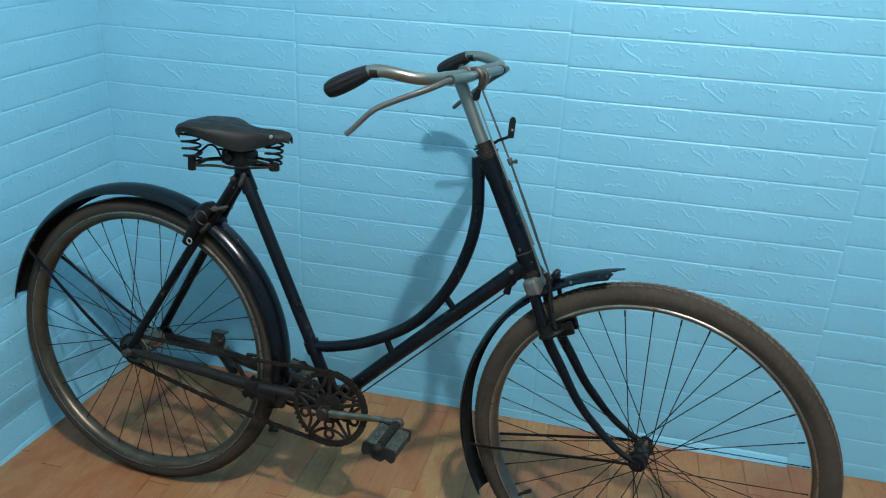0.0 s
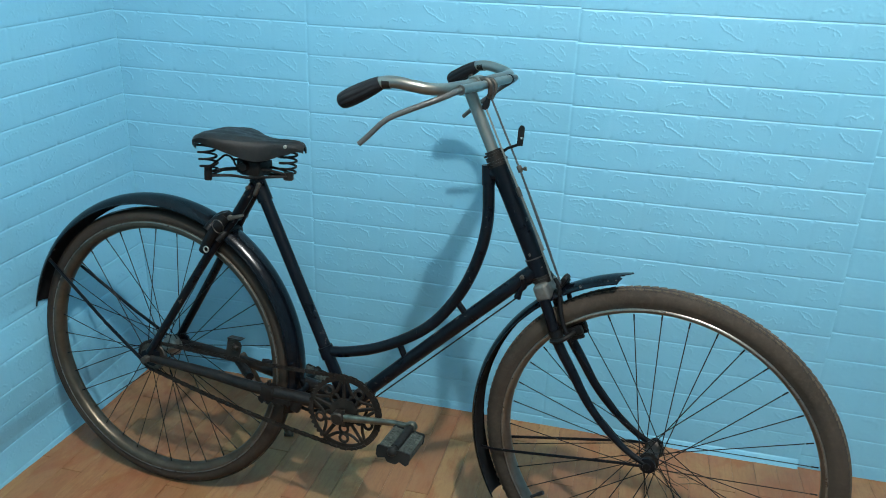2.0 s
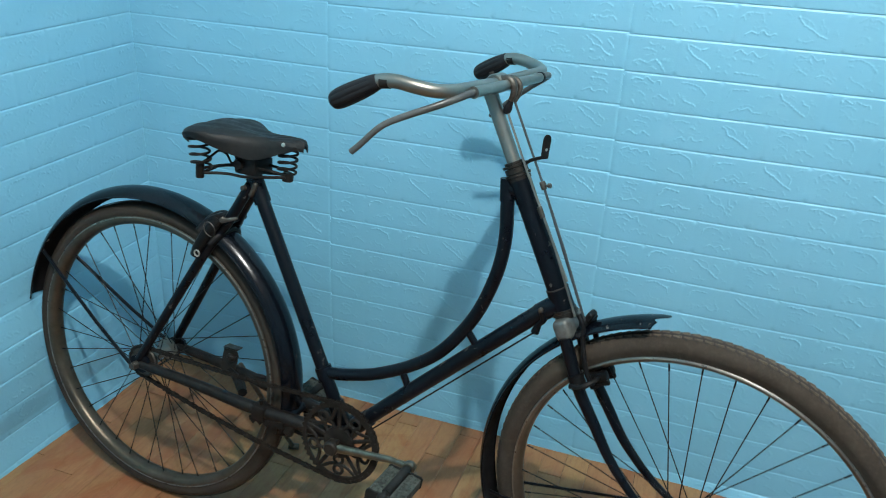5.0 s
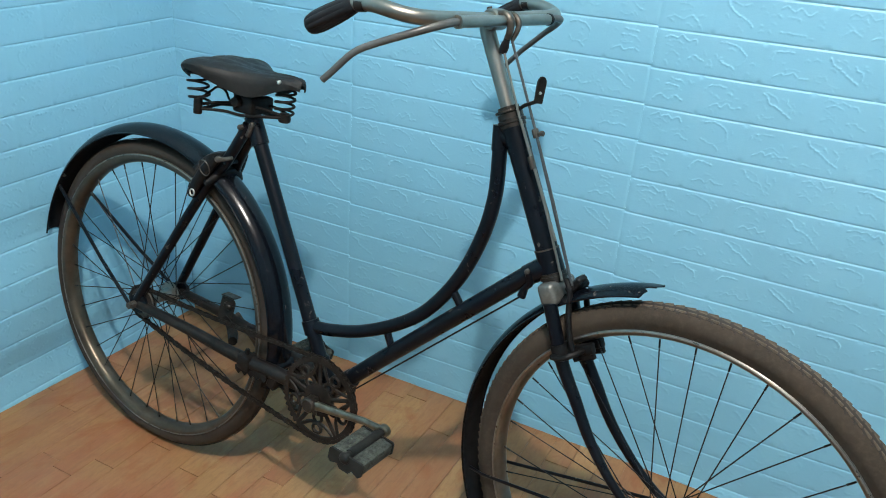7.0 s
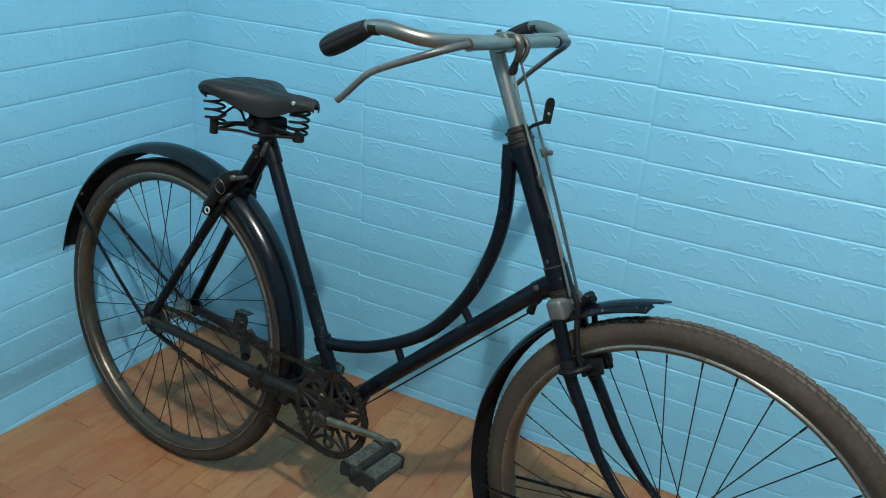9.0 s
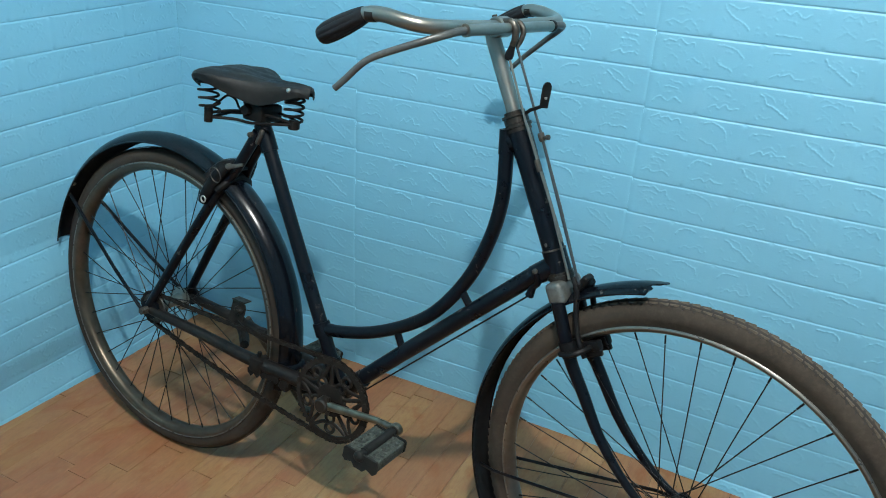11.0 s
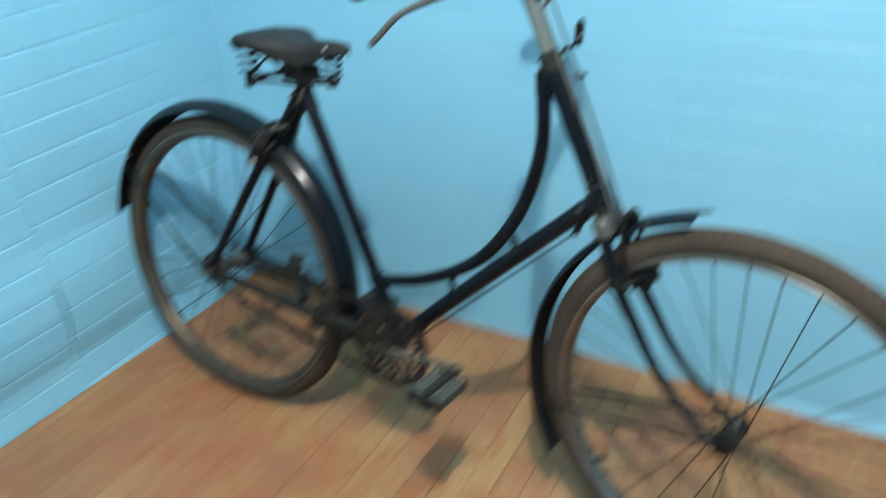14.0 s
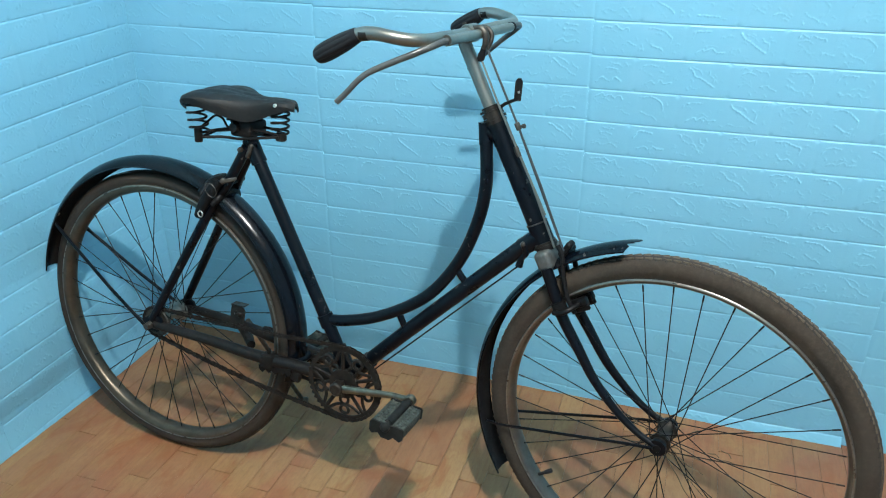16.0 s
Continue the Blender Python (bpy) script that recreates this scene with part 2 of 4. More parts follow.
def tube(bm, points, radius, seg=12, caps=True, closed=False, flat=1.0):
    """A round rod along the points; radius one number or one a point; flat squeezes it sideways."""
    pts = [Vector(p) for p in points]
    n = len(pts)
    radii = radius if isinstance(radius, (list, tuple)) else [radius] * n
    if len(radii) != n:
        radii = [float(q) for q in np.interp(np.linspace(0, 1, n), np.linspace(0, 1, len(radii)), radii)]
    ways = []
    for i in range(n):
        a, b = (pts[i - 1], pts[(i + 1) % n]) if closed else (pts[max(i - 1, 0)], pts[min(i + 1, n - 1)])
        ways.append((b - a).normalized())
    side = ways[0].cross(Vector((0, 1, 0)))
    if side.length < 0.1:
        side = ways[0].cross(Vector((1, 0, 0)))
    rings = []
    for p, w, r in zip(pts, ways, radii):
        side = (side - w * side.dot(w)).normalized()
        up = w.cross(side)
        rings.append([bm.verts.new(p + r * (math.cos(a) * side + flat * math.sin(a) * up)) for a in (2 * math.pi * k / seg for k in range(seg))])
    for a, b in zip(rings, rings[1:] + rings[:1] if closed else rings[1:]):
        for k in range(seg):
            bm.faces.new((a[k], a[(k + 1) % seg], b[(k + 1) % seg], b[k]))
    if caps and not closed:
        bm.faces.new(rings[0])
        bm.faces.new(rings[-1])


def lathe(bm, profile, origin, axis, seg=24, closed=False):
    """Turns a profile of (radius, distance along the axis) round an axis."""
    axis = Vector(axis).normalized()
    side = axis.cross(Vector((1, 0, 0)) if abs(axis.x) < 0.8 else Vector((0, 0, 1))).normalized()
    up = axis.cross(side)
    o = Vector(origin)
    rings = [[bm.verts.new(o + axis * d + max(r, 1e-5) * (math.cos(a) * side + math.sin(a) * up)) for a in (2 * math.pi * k / seg for k in range(seg))] for r, d in profile]
    for a, b in zip(rings, rings[1:] + rings[:1] if closed else rings[1:]):
        for k in range(seg):
            bm.faces.new((a[k], a[(k + 1) % seg], b[(k + 1) % seg], b[k]))
    if not closed:
        bm.faces.new(rings[0])
        bm.faces.new(rings[-1])


def block(bm, size, m, bevel=0.0, seg=1):
    made = bmesh.ops.create_cube(bm, size=1.0, matrix=m @ Matrix.Diagonal((*size, 1)))
    if bevel:
        edges = {e for v in made["verts"] for e in v.link_edges}
        bmesh.ops.bevel(bm, geom=list(edges), offset=bevel, segments=seg, affect="EDGES", profile=0.5)


def plate(bm, outline, thick, m):
    """A flat plate with the given outline (x, z), of that thickness along y."""
    front = [bm.verts.new(m @ Vector((x, -thick / 2, z))) for x, z in outline]
    back = [bm.verts.new(m @ Vector((x, thick / 2, z))) for x, z in outline]
    bm.faces.new(front)
    bm.faces.new(back[::-1])
    for k in range(len(outline)):
        j = (k + 1) % len(outline)
        bm.faces.new((front[k], back[k], back[j], front[j]))


def at(x, y, z, rx=0, ry=0, rz=0):
    return pose(x, y, z, rx, ry, rz)


# ---- the room ----
CORNER = -1.278  # the side wall meets the back wall here; it runs out by 3.5 cm a metre
SKEW = 0.035


def slab(name, lo, hi, material, label, category):
    bm = bmesh.new()
    c = [(a + b) / 2 for a, b in zip(lo, hi)]
    block(bm, [b - a for a, b in zip(lo, hi)], at(*c))
    return tagged(part(name, bm, material, smooth=False), label, category, kind="structure")


wall_back = slab("wall_back", (CORNER - 0.25, 0.032, -0.1), (3.0, 0.15, 3.15), FOAM, "blue wall clad with moulded foam brick panels", "wall")
wall_side = slab("wall_side", (-1.60, -4.2, -0.1), (-1.455, 0.15, 3.15), FOAM, "blue side wall clad with moulded foam brick panels", "wall")
# two walls out of view, added to close the room and tint the shadows
slab("wall_right", (3.0, -4.2, -0.1), (3.15, 0.15, 3.15), PLASTER, "plain unseen wall closing the room, blue for its bounce light", "wall")
slab("wall_front", (-1.60, -4.35, -0.1), (3.15, -4.2, 3.15), PLASTER, "plain unseen wall facing the panelled wall, blue for its bounce light", "wall")
slab("ceiling", (-1.60, -4.35, 3.15), (3.15, 0.15, 3.27), CEILING, "plain white painted ceiling", "ceiling")
floor = slab("floor", (-1.60, -4.35, -0.1), (3.15, 0.15, -0.004), JOINT, "orange-brown wooden strip floor with dark joints", "floor")

ROW, PANEL_W = 0.077, 0.705
BRICK = PANEL_W / 3.5
# The moulded face of a brick: strokes through (along, up) in parts of the brick, each with its height in millimetres.
MOTIFS = {
    "A": [
        ([(0.10, 0.80), (0.15, 0.86), (0.20, 0.79), (0.25, 0.85), (0.31, 0.76), (0.36, 0.80), (0.39, 0.70)], 1.5),
        ([(0.14, 0.68), (0.20, 0.72), (0.27, 0.66)], 0.8),
        ([(0.60, 0.82), (0.68, 0.84), (0.76, 0.80), (0.82, 0.70), (0.84, 0.58)], 1.7),
        ([(0.84, 0.56), (0.83, 0.44), (0.77, 0.33)], 0.6),
        ([(0.62, 0.42), (0.67, 0.32), (0.73, 0.30), (0.78, 0.20)], 1.0),
        ([(0.12, 0.38), (0.17, 0.46), (0.23, 0.36)], 0.6),
        ([(0.34, 0.34), (0.38, 0.41), (0.43, 0.33), (0.48, 0.30)], 0.9),
        ([(0.13, 0.60), (0.18, 0.52), (0.15, 0.44)], 0.5),
    ],
    "B": [
        ([(0.06, 0.62), (0.09, 0.76), (0.16, 0.81), (0.25, 0.79)], 1.3),
        ([(0.12, 0.24), (0.18, 0.34), (0.22, 0.27), (0.28, 0.37), (0.33, 0.26), (0.40, 0.29)], 1.3),
        ([(0.20, 0.40), (0.26, 0.46), (0.32, 0.42)], 0.6),
        ([(0.56, 0.78), (0.60, 0.70), (0.65, 0.58), (0.72, 0.50), (0.78, 0.37), (0.84, 0.28)], 1.8),
        ([(0.60, 0.80), (0.68, 0.72), (0.73, 0.60)], 0.7),
        ([(0.78, 0.72), (0.81, 0.60), (0.85, 0.54), (0.83, 0.42)], 0.9),
        ([(0.60, 0.22), (0.66, 0.16), (0.72, 0.20)], 0.6),
    ],
    "C": [
        ([(0.08, 0.80), (0.12, 0.70), (0.17, 0.58), (0.24, 0.46), (0.31, 0.38), (0.35, 0.28)], 1.8),
        ([(0.12, 0.82), (0.22, 0.76), (0.30, 0.80)], 1.0),
        ([(0.54, 0.74), (0.60, 0.82), (0.66, 0.72), (0.71, 0.79), (0.78, 0.70), (0.86, 0.76)], 1.4),
        ([(0.62, 0.58), (0.69, 0.62), (0.75, 0.55)], 0.8),
        ([(0.60, 0.22), (0.68, 0.26), (0.80, 0.22)], 1.0),
    ],
    "H": [
        ([(0.20, 0.80), (0.25, 0.76), (0.32, 0.79)], 1.0),
        ([(0.16, 0.62), (0.22, 0.67), (0.30, 0.61)], 1.2),
        ([(0.08, 0.24), (0.15, 0.33), (0.21, 0.27), (0.29, 0.36), (0.36, 0.26)], 1.3),
        ([(0.18, 0.46), (0.26, 0.50)], 0.6),
    ],
}


def row_bricks(row, odd, left_gash):
    """The bricks of one row of a sheet: where each starts, in bricks, and its motif."""
    if (row + odd) % 2 == 0:
        kinds = [(0.0, "A"), (1.0, "B"), (2.0, "A"), (3.0, "H")]
    else:
        kinds = [(0.0, "H"), (0.5, "B"), (1.5, "A"), (2.5, "B")]
    return [(at0, "C" if left_gash.get(row) == k else kind) for k, (at0, kind) in enumerate(kinds)]


def sheet_strokes(rows, odd, left_gash):
    rng = random.Random(11 + odd)
    strokes = []
    for row in rows:
        for at0, kind in row_bricks(row, odd, left_gash):
            for line, high in MOTIFS[kind]:
                line = [(BRICK * (at0 + u + rng.uniform(-0.016, 0.016)), ROW * (row + v + rng.uniform(-0.035, 0.035))) for u, v in line]
                strokes.append((line, 0.00125 * high * rng.uniform(0.45, 1.1), rng.uniform(0.0007, 0.0010)))
            wide = 0.5 if kind == "H" else 1.0
            for _ in range(9 if kind == "H" else 18):
                u, v, turn, d = rng.uniform(0.05, wide - 0.08), rng.uniform(0.14, 0.84), rng.uniform(-1.0, 0.7), rng.uniform(0.02, 0.06)
                line = [(BRICK * (at0 + u + d * t * math.cos(turn)), ROW * (row + v + 2.6 * d * t * math.sin(turn)) + 0.0015 * math.sin(5 * t)) for t in (0, 0.33, 0.66, 1)]
                strokes.append((line, rng.uniform(0.0003, 0.0007), rng.uniform(0.0007, 0.0011)))
    return strokes


def relief(u, v, rows, odd, left_gash):
    """Height of the moulding at sheet places u (along) and v (up, row lines at whole rows): two arrays of one grid's axes."""
    uu, vv = np.meshgrid(u, v)
    low = -0.0022  # the deepest line of the groove, just under the row line
    off = (vv - low + ROW / 2) % ROW - ROW / 2
    row = np.floor((vv - low) / ROW).astype(int)
    # distance from the nearest upright joint of the row that the place belongs to
    half = np.where((row + odd) % 2 == 0, 0.0, 0.5) * BRICK
    side = np.abs((uu - half + BRICK / 2) % BRICK - BRICK / 2)
    swell = 1 - np.exp(-((side / 0.0055) ** 2))
    # a brick's foot falls away steeply, its head is a rounder slope that the light catches
    edge = np.where(off >= 0, np.clip(off / 0.0026, 0, 1), np.clip(-off / 0.0036, 0, 1))
    # upright joints stay shallow away from the row lines
    joint = (1 - swell) * (0.07 + 0.93 * np.exp(-((off / 0.0065) ** 2)))
    h = -0.0018 * np.maximum(1 - edge, joint)
    h += 0.0004 * np.sin(math.pi * np.clip((vv % ROW) / ROW, 0, 1)) ** 0.5
    marks = np.zeros_like(h)
    for line, high, wide in sheet_strokes(rows, odd, left_gash):
        pts = np.array([tuple(q) for q in spline([(x, z, 0) for x, z in line], 5)])[:, :2]
        pts[1:-1] += 0.0005 * np.sin(np.outer(np.arange(1, len(pts) - 1), (2.3, 1.7)) + 40 * high * 1e3)
        lo, hi = pts.min(0) - 6 * wide, pts.max(0) + 6 * wide
        a, b = np.searchsorted(u, (lo[0], hi[0]))
        c, d = np.searchsorted(v, (lo[1], hi[1]))
        if a == b or c == d:
            continue
        near, sign = np.full((d - c, b - a), 9.0), np.zeros((d - c, b - a))
        for p, q in zip(pts, pts[1:]):
            w = q - p
            t = np.clip(((uu[c:d, a:b] - p[0]) * w[0] + (vv[c:d, a:b] - p[1]) * w[1]) / (w @ w + 1e-12), 0, 1)
            dx, dz = uu[c:d, a:b] - p[0] - t * w[0], vv[c:d, a:b] - p[1] - t * w[1]
            far = np.hypot(dx, dz)
            sign = np.where(far < near, w[0] * dz - w[1] * dx, sign)
            near = np.minimum(near, far)
        # steep on its upper side, running out below
        marks[c:d, a:b] += high * np.exp(-((near / np.where(sign > 0, wide, 2.0 * wide)) ** 2))
    # the strokes swell and fade along their way
    fade = 0.62 + 0.38 * np.sin(430 * uu + 90 * vv) * np.sin(380 * vv - 140 * uu + 1) + 0.20 * np.sin(910 * uu - 640 * vv)
    return h + marks * fade


def foam_panel(parent, place, x0, x1, rows, phase, tilt, belly, origin, odd=0, left_gash={}, edge=None, step=0.0024):
    """One foam sheet between x0 and x1 along its wall and over its rows, from the first to the last. phase, tilt: its row lines.
    origin: where its first brick starts. belly(x, z): how far it stands off the wall plane; edge(z): how far its far edge draws back.
    place(x, out, z) puts a point of it into the room."""
    u = np.arange(x0, x1 + 1e-6, (x1 - x0) / round((x1 - x0) / step))
    first, last = rows
    z0, z1 = first * ROW, last * ROW
    cuts, fine = [], round(0.066 / step)
    for k in range(first - 1, last + 1):
        for f in (-0.0066, -0.0058, -0.0049, -0.0040, -0.0031, -0.0022, -0.0015, -0.0008, -0.0001, 0.0004, 0.0011, *(0.0011 + (ROW - 0.0077) * j / fine for j in range(1, fine))):
            cuts.append(k * ROW + f)
    v = np.unique(np.round(np.array([q for q in cuts if z0 - 0.0022 < q < z1 - 0.0022] + [z0 - 0.0022, z1 - 0.0022]), 6))
    x, z = np.meshgrid(u, v)
    h = relief((u - origin) * (PANEL_W / max(PANEL_W, x1 - origin)), v, range(first, last), odd, left_gash)
    border = np.minimum(x - x0 + (1.0 if x0 in (CORNER, 0.0) and parent is not wall_back or x0 == CORNER else 0.0), x1 - x)
    h -= 0.0007 * np.exp(-((border / 0.0035) ** 2))
    z = z + phase + tilt * (x - x0)
    z = np.maximum(z, 0.0)
    out = h + belly(x, z)
    if edge:
        x = x - edge(z) * np.clip((x - x0) / (x1 - x0), 0, 1) ** 8
    n, m = x.shape
    co = np.array([place(a, b, c) for a, b, c in zip(x.ravel(), out.ravel(), z.ravel())])
    quads = np.array([(i * m + j, i * m + j + 1, (i + 1) * m + j + 1, (i + 1) * m + j) for i in range(n - 1) for j in range(m - 1)])
    # folded rims, so that the sheet has its thickness
    rim = [i * m for i in range(n)], [i * m + m - 1 for i in range(n)], list(range((n - 1) * m, n * m))
    extra, faces = [], quads.tolist()
    for line in rim:
        base = len(co) + len(extra)
        count = len(line)
        extra += [place(x.ravel()[i], out.ravel()[i] - sink, z.ravel()[i]) for sink in (0.0, 0.007) for i in line]
        faces += [(base + k, base + k + 1, base + count + k + 1, base + count + k) for k in range(count - 1)]
    me = bpy.data.meshes.new("foam_panel")
    me.from_pydata(np.concatenate([co, np.array(extra)]).tolist(), [], faces)
    me.materials.append(FOAM)
    for p in me.polygons:
        p.use_smooth = True
    ob = new("foam_panel", me)
    ob.parent = parent
    return ob


def on_back(x, out, z):
    return (x, -out, z)


def on_side(x, out, z):
    # x counts from the corner along the side wall towards the room
    return (CORNER - SKEW * x + out, -x, z)


def belly_back(x, z):
    wave = 0.0025 * np.sin(5.1 * x + 0.6) * np.sin(2.3 * z + 0.4)
    # the foot of one sheet is bent out over the floor and ends at its joint
    foot = 0.011 * np.clip(1 - z / 0.026, 0, 1) * np.clip((x - 0.10) / 0.35, 0, 1) * (x < 0.7083)
    return wave + foot + 0.0012 * np.sin(13.7 * x + 2.0) * np.sin(11.3 * z + 1.0) - 0.012 * np.clip(1 - z / 0.45, 0, 1)


def belly_side(x, z):
    # the sheet bulges over the skirting and flares out again at its foot
    k = np.interp(z, [0, 0.05, 0.085, 0.105, 0.15, 0.17, 0.24, 0.32, 0.37, 0.42, 0.55], [0.019, 0.013, 0.010, 0.011, 0.020, 0.022, 0.025, 0.022, 0.014, 0.005, 0.0])
    return k * np.clip(x / 0.30, 0.12, 1) + 0.002 * np.sin(6 * x + 1)


def slit(z):
    return 0.0085 * np.clip(1 - np.abs((z - 0.228) / 0.095), 0, 1) ** 0.7


# each column of sheets: its edges along the wall, its row lines' height and slope, where its bricks start, which rows begin with
# a whole brick, the rows with a gash at a brick's near end, and how fine its relief is built
BACK = (
    (CORNER, -0.7045, 0.037, -0.005, -1.4095, 1, {}, 0.0018),
    (-0.7045, 0.0, 0.0285, 0.003, -0.7045, 0, {4: 0, 8: 1}, 0.0014),
    (0.0, 0.7084, 0.027, 0.0, 0.0, 0, {3: 1, 13: 1}, 0.0014),
    (0.7084, 1.41, 0.043, 0.0, 0.7084, 1, {}, 0.0036),
)
for x0, x1, phase, tilt, origin, odd, left_gash, step in BACK:
    for first, last, fine in ((-1, 5, max(step, 0.0021)), (5, 15, step), (15, 17, max(step, 0.0021)), (17, 21, 0.008)):
        foam_panel(wall_back, on_back, x0, x1, (first, last), phase, tilt, belly_back, origin, odd, left_gash, None, fine)
SIDE = (
    (0.0, 0.682, 0.039, -0.042, -0.023, 1, {2: 1, 5: 1}, slit, 0.0020),
    (0.6825, 1.385, -0.008, -0.02, 0.6825, 0, {}, None, 0.0030),
)
for x0, x1, phase, tilt, origin, odd, left_gash, edge, step in SIDE:
    for first, last, fine in ((-1, 5, max(step, 0.0021)), (5, 15, step), (15, 17, max(step, 0.0021)), (17, 21, 0.008)):
        foam_panel(wall_side, on_side, x0, x1, (first, last), phase, tilt, belly_side, origin, odd, left_gash, edge if first < 5 else None, fine)


# ---- the bicycle ----
# Its own frame: x ahead, y to its far side, z up, from a point on the ground under the rear hub; it leans towards the wall.
bike = new("bicycle")
bike.matrix_basis = pose(-0.9204, -0.5107, 0.0, -7.2, 0, -4.3)
tagged(bike, "old black loop-frame roadster bicycle leaning beside the blue wall", "bicycle")

REAR, FRONT, R_TYRE = Vector((0.010, 0, 0.361)), Vector((1.190, 0, 0.364)), 0.357
BB = Vector((0.510, 0, 0.321))
HEAD_TOP, HEAD_LOW = Vector((0.815, 0, 0.911)), Vector((0.927, 0, 0.695))
AXIS = (HEAD_TOP - HEAD_LOW).normalized()
STEER = Matrix.Translation(HEAD_LOW) @ Matrix.Rotation(radians(-9.2), 4, AXIS) @ Matrix.Translation(-HEAD_LOW)


def head(d, y=0.0, ahead=0.0):
    """A place on the steering axis, d metres above the foot of the head tube."""
    fore = Vector((AXIS.z, 0, -AXIS.x))
    return HEAD_LOW + AXIS * d + fore * ahead + Vector((0, y, 0))


def bike_frame():
    bm = bmesh.new()
    tube(bm, [head(-0.005), head(0.252)], 0.0185, 18)
    tube(bm, [BB + Vector((0, 0, 0)), Vector((0.265, 0, 0.818))], 0.0140, 16)
    tube(bm, [BB, Vector((0.640, 0, 0.450)), Vector((0.895, 0, 0.697)), head(0.012)], 0.0155, 16)
    loop = spline([(0.793, 0, 0.909), (0.7955, 0, 0.885), (0.797, 0, 0.866), (0.801, 0, 0.797), (0.790, 0, 0.724), (0.759, 0, 0.641), (0.706, 0, 0.563), (0.646, 0, 0.513), (0.569, 0, 0.472), (0.500, 0, 0.450), (0.462, 0, 0.443)], 8)
    tube(bm, loop, 0.0125, 16)
    # head lugs, seat lug, bottom bracket shell
    tube(bm, [head(0.206), head(0.247)], 0.0194, 18)
    tube(bm, [head(0.0), head(0.045)], 0.0202, 18)
    tube(bm, [head(0.222), Vector((0.7945, 0, 0.897))], [0.0165, 0.0125], 14)
    tube(bm, [(0.7925, 0, 0.9125), (0.796, 0, 0.872)], [0.0138, 0.0136], 14)
    tube(bm, [head(0.020), Vector((0.880, 0, 0.682))], [0.0190, 0.0172], 14)
    tube(bm, [Vector((0.2875, 0, 0.772)), Vector((0.263, 0, 0.822))], 0.0172, 16)
    tube(bm, [Vector((0.4575, 0, 0.428)), Vector((0.4515, 0, 0.441)), Vector((0.4455, 0, 0.453))], 0.0175, 16)
    lathe(bm, [(0.020, -0.036), (0.0225, -0.034), (0.0225, 0.034), (0.020, 0.036)], BB, (0, 1, 0), 20)
    tube(bm, [BB, BB + Vector((0.052, 0, 0.050))], 0.0182, 14)
    tube(bm, [BB, BB + Vector((-0.030, 0, 0.062))], 0.0178, 14)
    stays = []
    for y in (-1, 1):
        stay = spline([(0.264, 0.012 * y, 0.806), (0.216, 0.017 * y, 0.724), (0.168, 0.036 * y, 0.644), (0.010, 0.058 * y, 0.372)], 6)
        tube(bm, stay, [0.0112, 0.0112, 0.0105, 0.0095], 12)
        low = spline([(0.010, 0.058 * y, 0.360), (0.159, 0.054 * y, 0.352), (0.290, 0.047 * y, 0.338), (0.400, 0.036 * y, 0.330), (0.495, 0.024 * y, 0.322)], 6)
        stays.append(low)
        # dropout plates
        plate(bm, [(-0.026, -0.014), (-0.020, 0.012), (0.004, 0.026), (0.026, 0.018), (0.034, -0.006), (0.012, -0.020)], 0.006, at(REAR.x, 0.058 * y, REAR.z))
        tube(bm, [(0.264, 0.014 * y, 0.806), (0.272, 0.004 * y, 0.806)], 0.009, 10)
    tube(bm, [(0.388, -0.036, 0.331), (0.388, 0.036, 0.331)], 0.0095, 10)
    tube(bm, [(0.216, -0.033, 0.724), (0.216, 0.033, 0.724)], 0.0075, 10)
    # the two short struts between loop and down tube
    tube(bm, [(0.744, 0, 0.622), (0.769, 0, 0.592)], 0.0072, 10)
    tube(bm, [(0.623, 0, 0.500), (0.642, 0, 0.462)], 0.0072, 10)
    frame_ob = part("frame", bm, PAINT, bike, "black enamelled loop frame")
    for low in stays:
        bm = bmesh.new()
        tube(bm, low, [0.0105, 0.0125, 0.0150, 0.0150], 12)
        part("chain_stay", bm, GRIME, frame_ob, "black chain stay caked with brown grease")
    for (x, z), y, r in (((0.258, 0.802), -0.0285, 0.0055), ((0.887, 0.695), -0.0175, 0.0050)):
        bm = bmesh.new()
        lathe(bm, [(0.0, -0.004), (r * 0.7, -0.0035), (r, -0.001), (r, 0.010)], (x, y, z), (0, 1, 0), 12)
        part("bolt", bm, STEEL, frame_ob, "dull metal bolt")
    bm = bmesh.new()
    tube(bm, [head(0.0452), head(0.0472)], 0.0208, 18)
    part("lug_line", bm, STEEL, frame_ob)
    bm = bmesh.new()
    block(bm, (0.010, 0.010, 0.034), at(0.276, -0.019, 0.800, 0, 22, 0), 0.003)
    part("seat_clamp", bm, STEEL, frame_ob)
    return frame_ob


bike_frame()


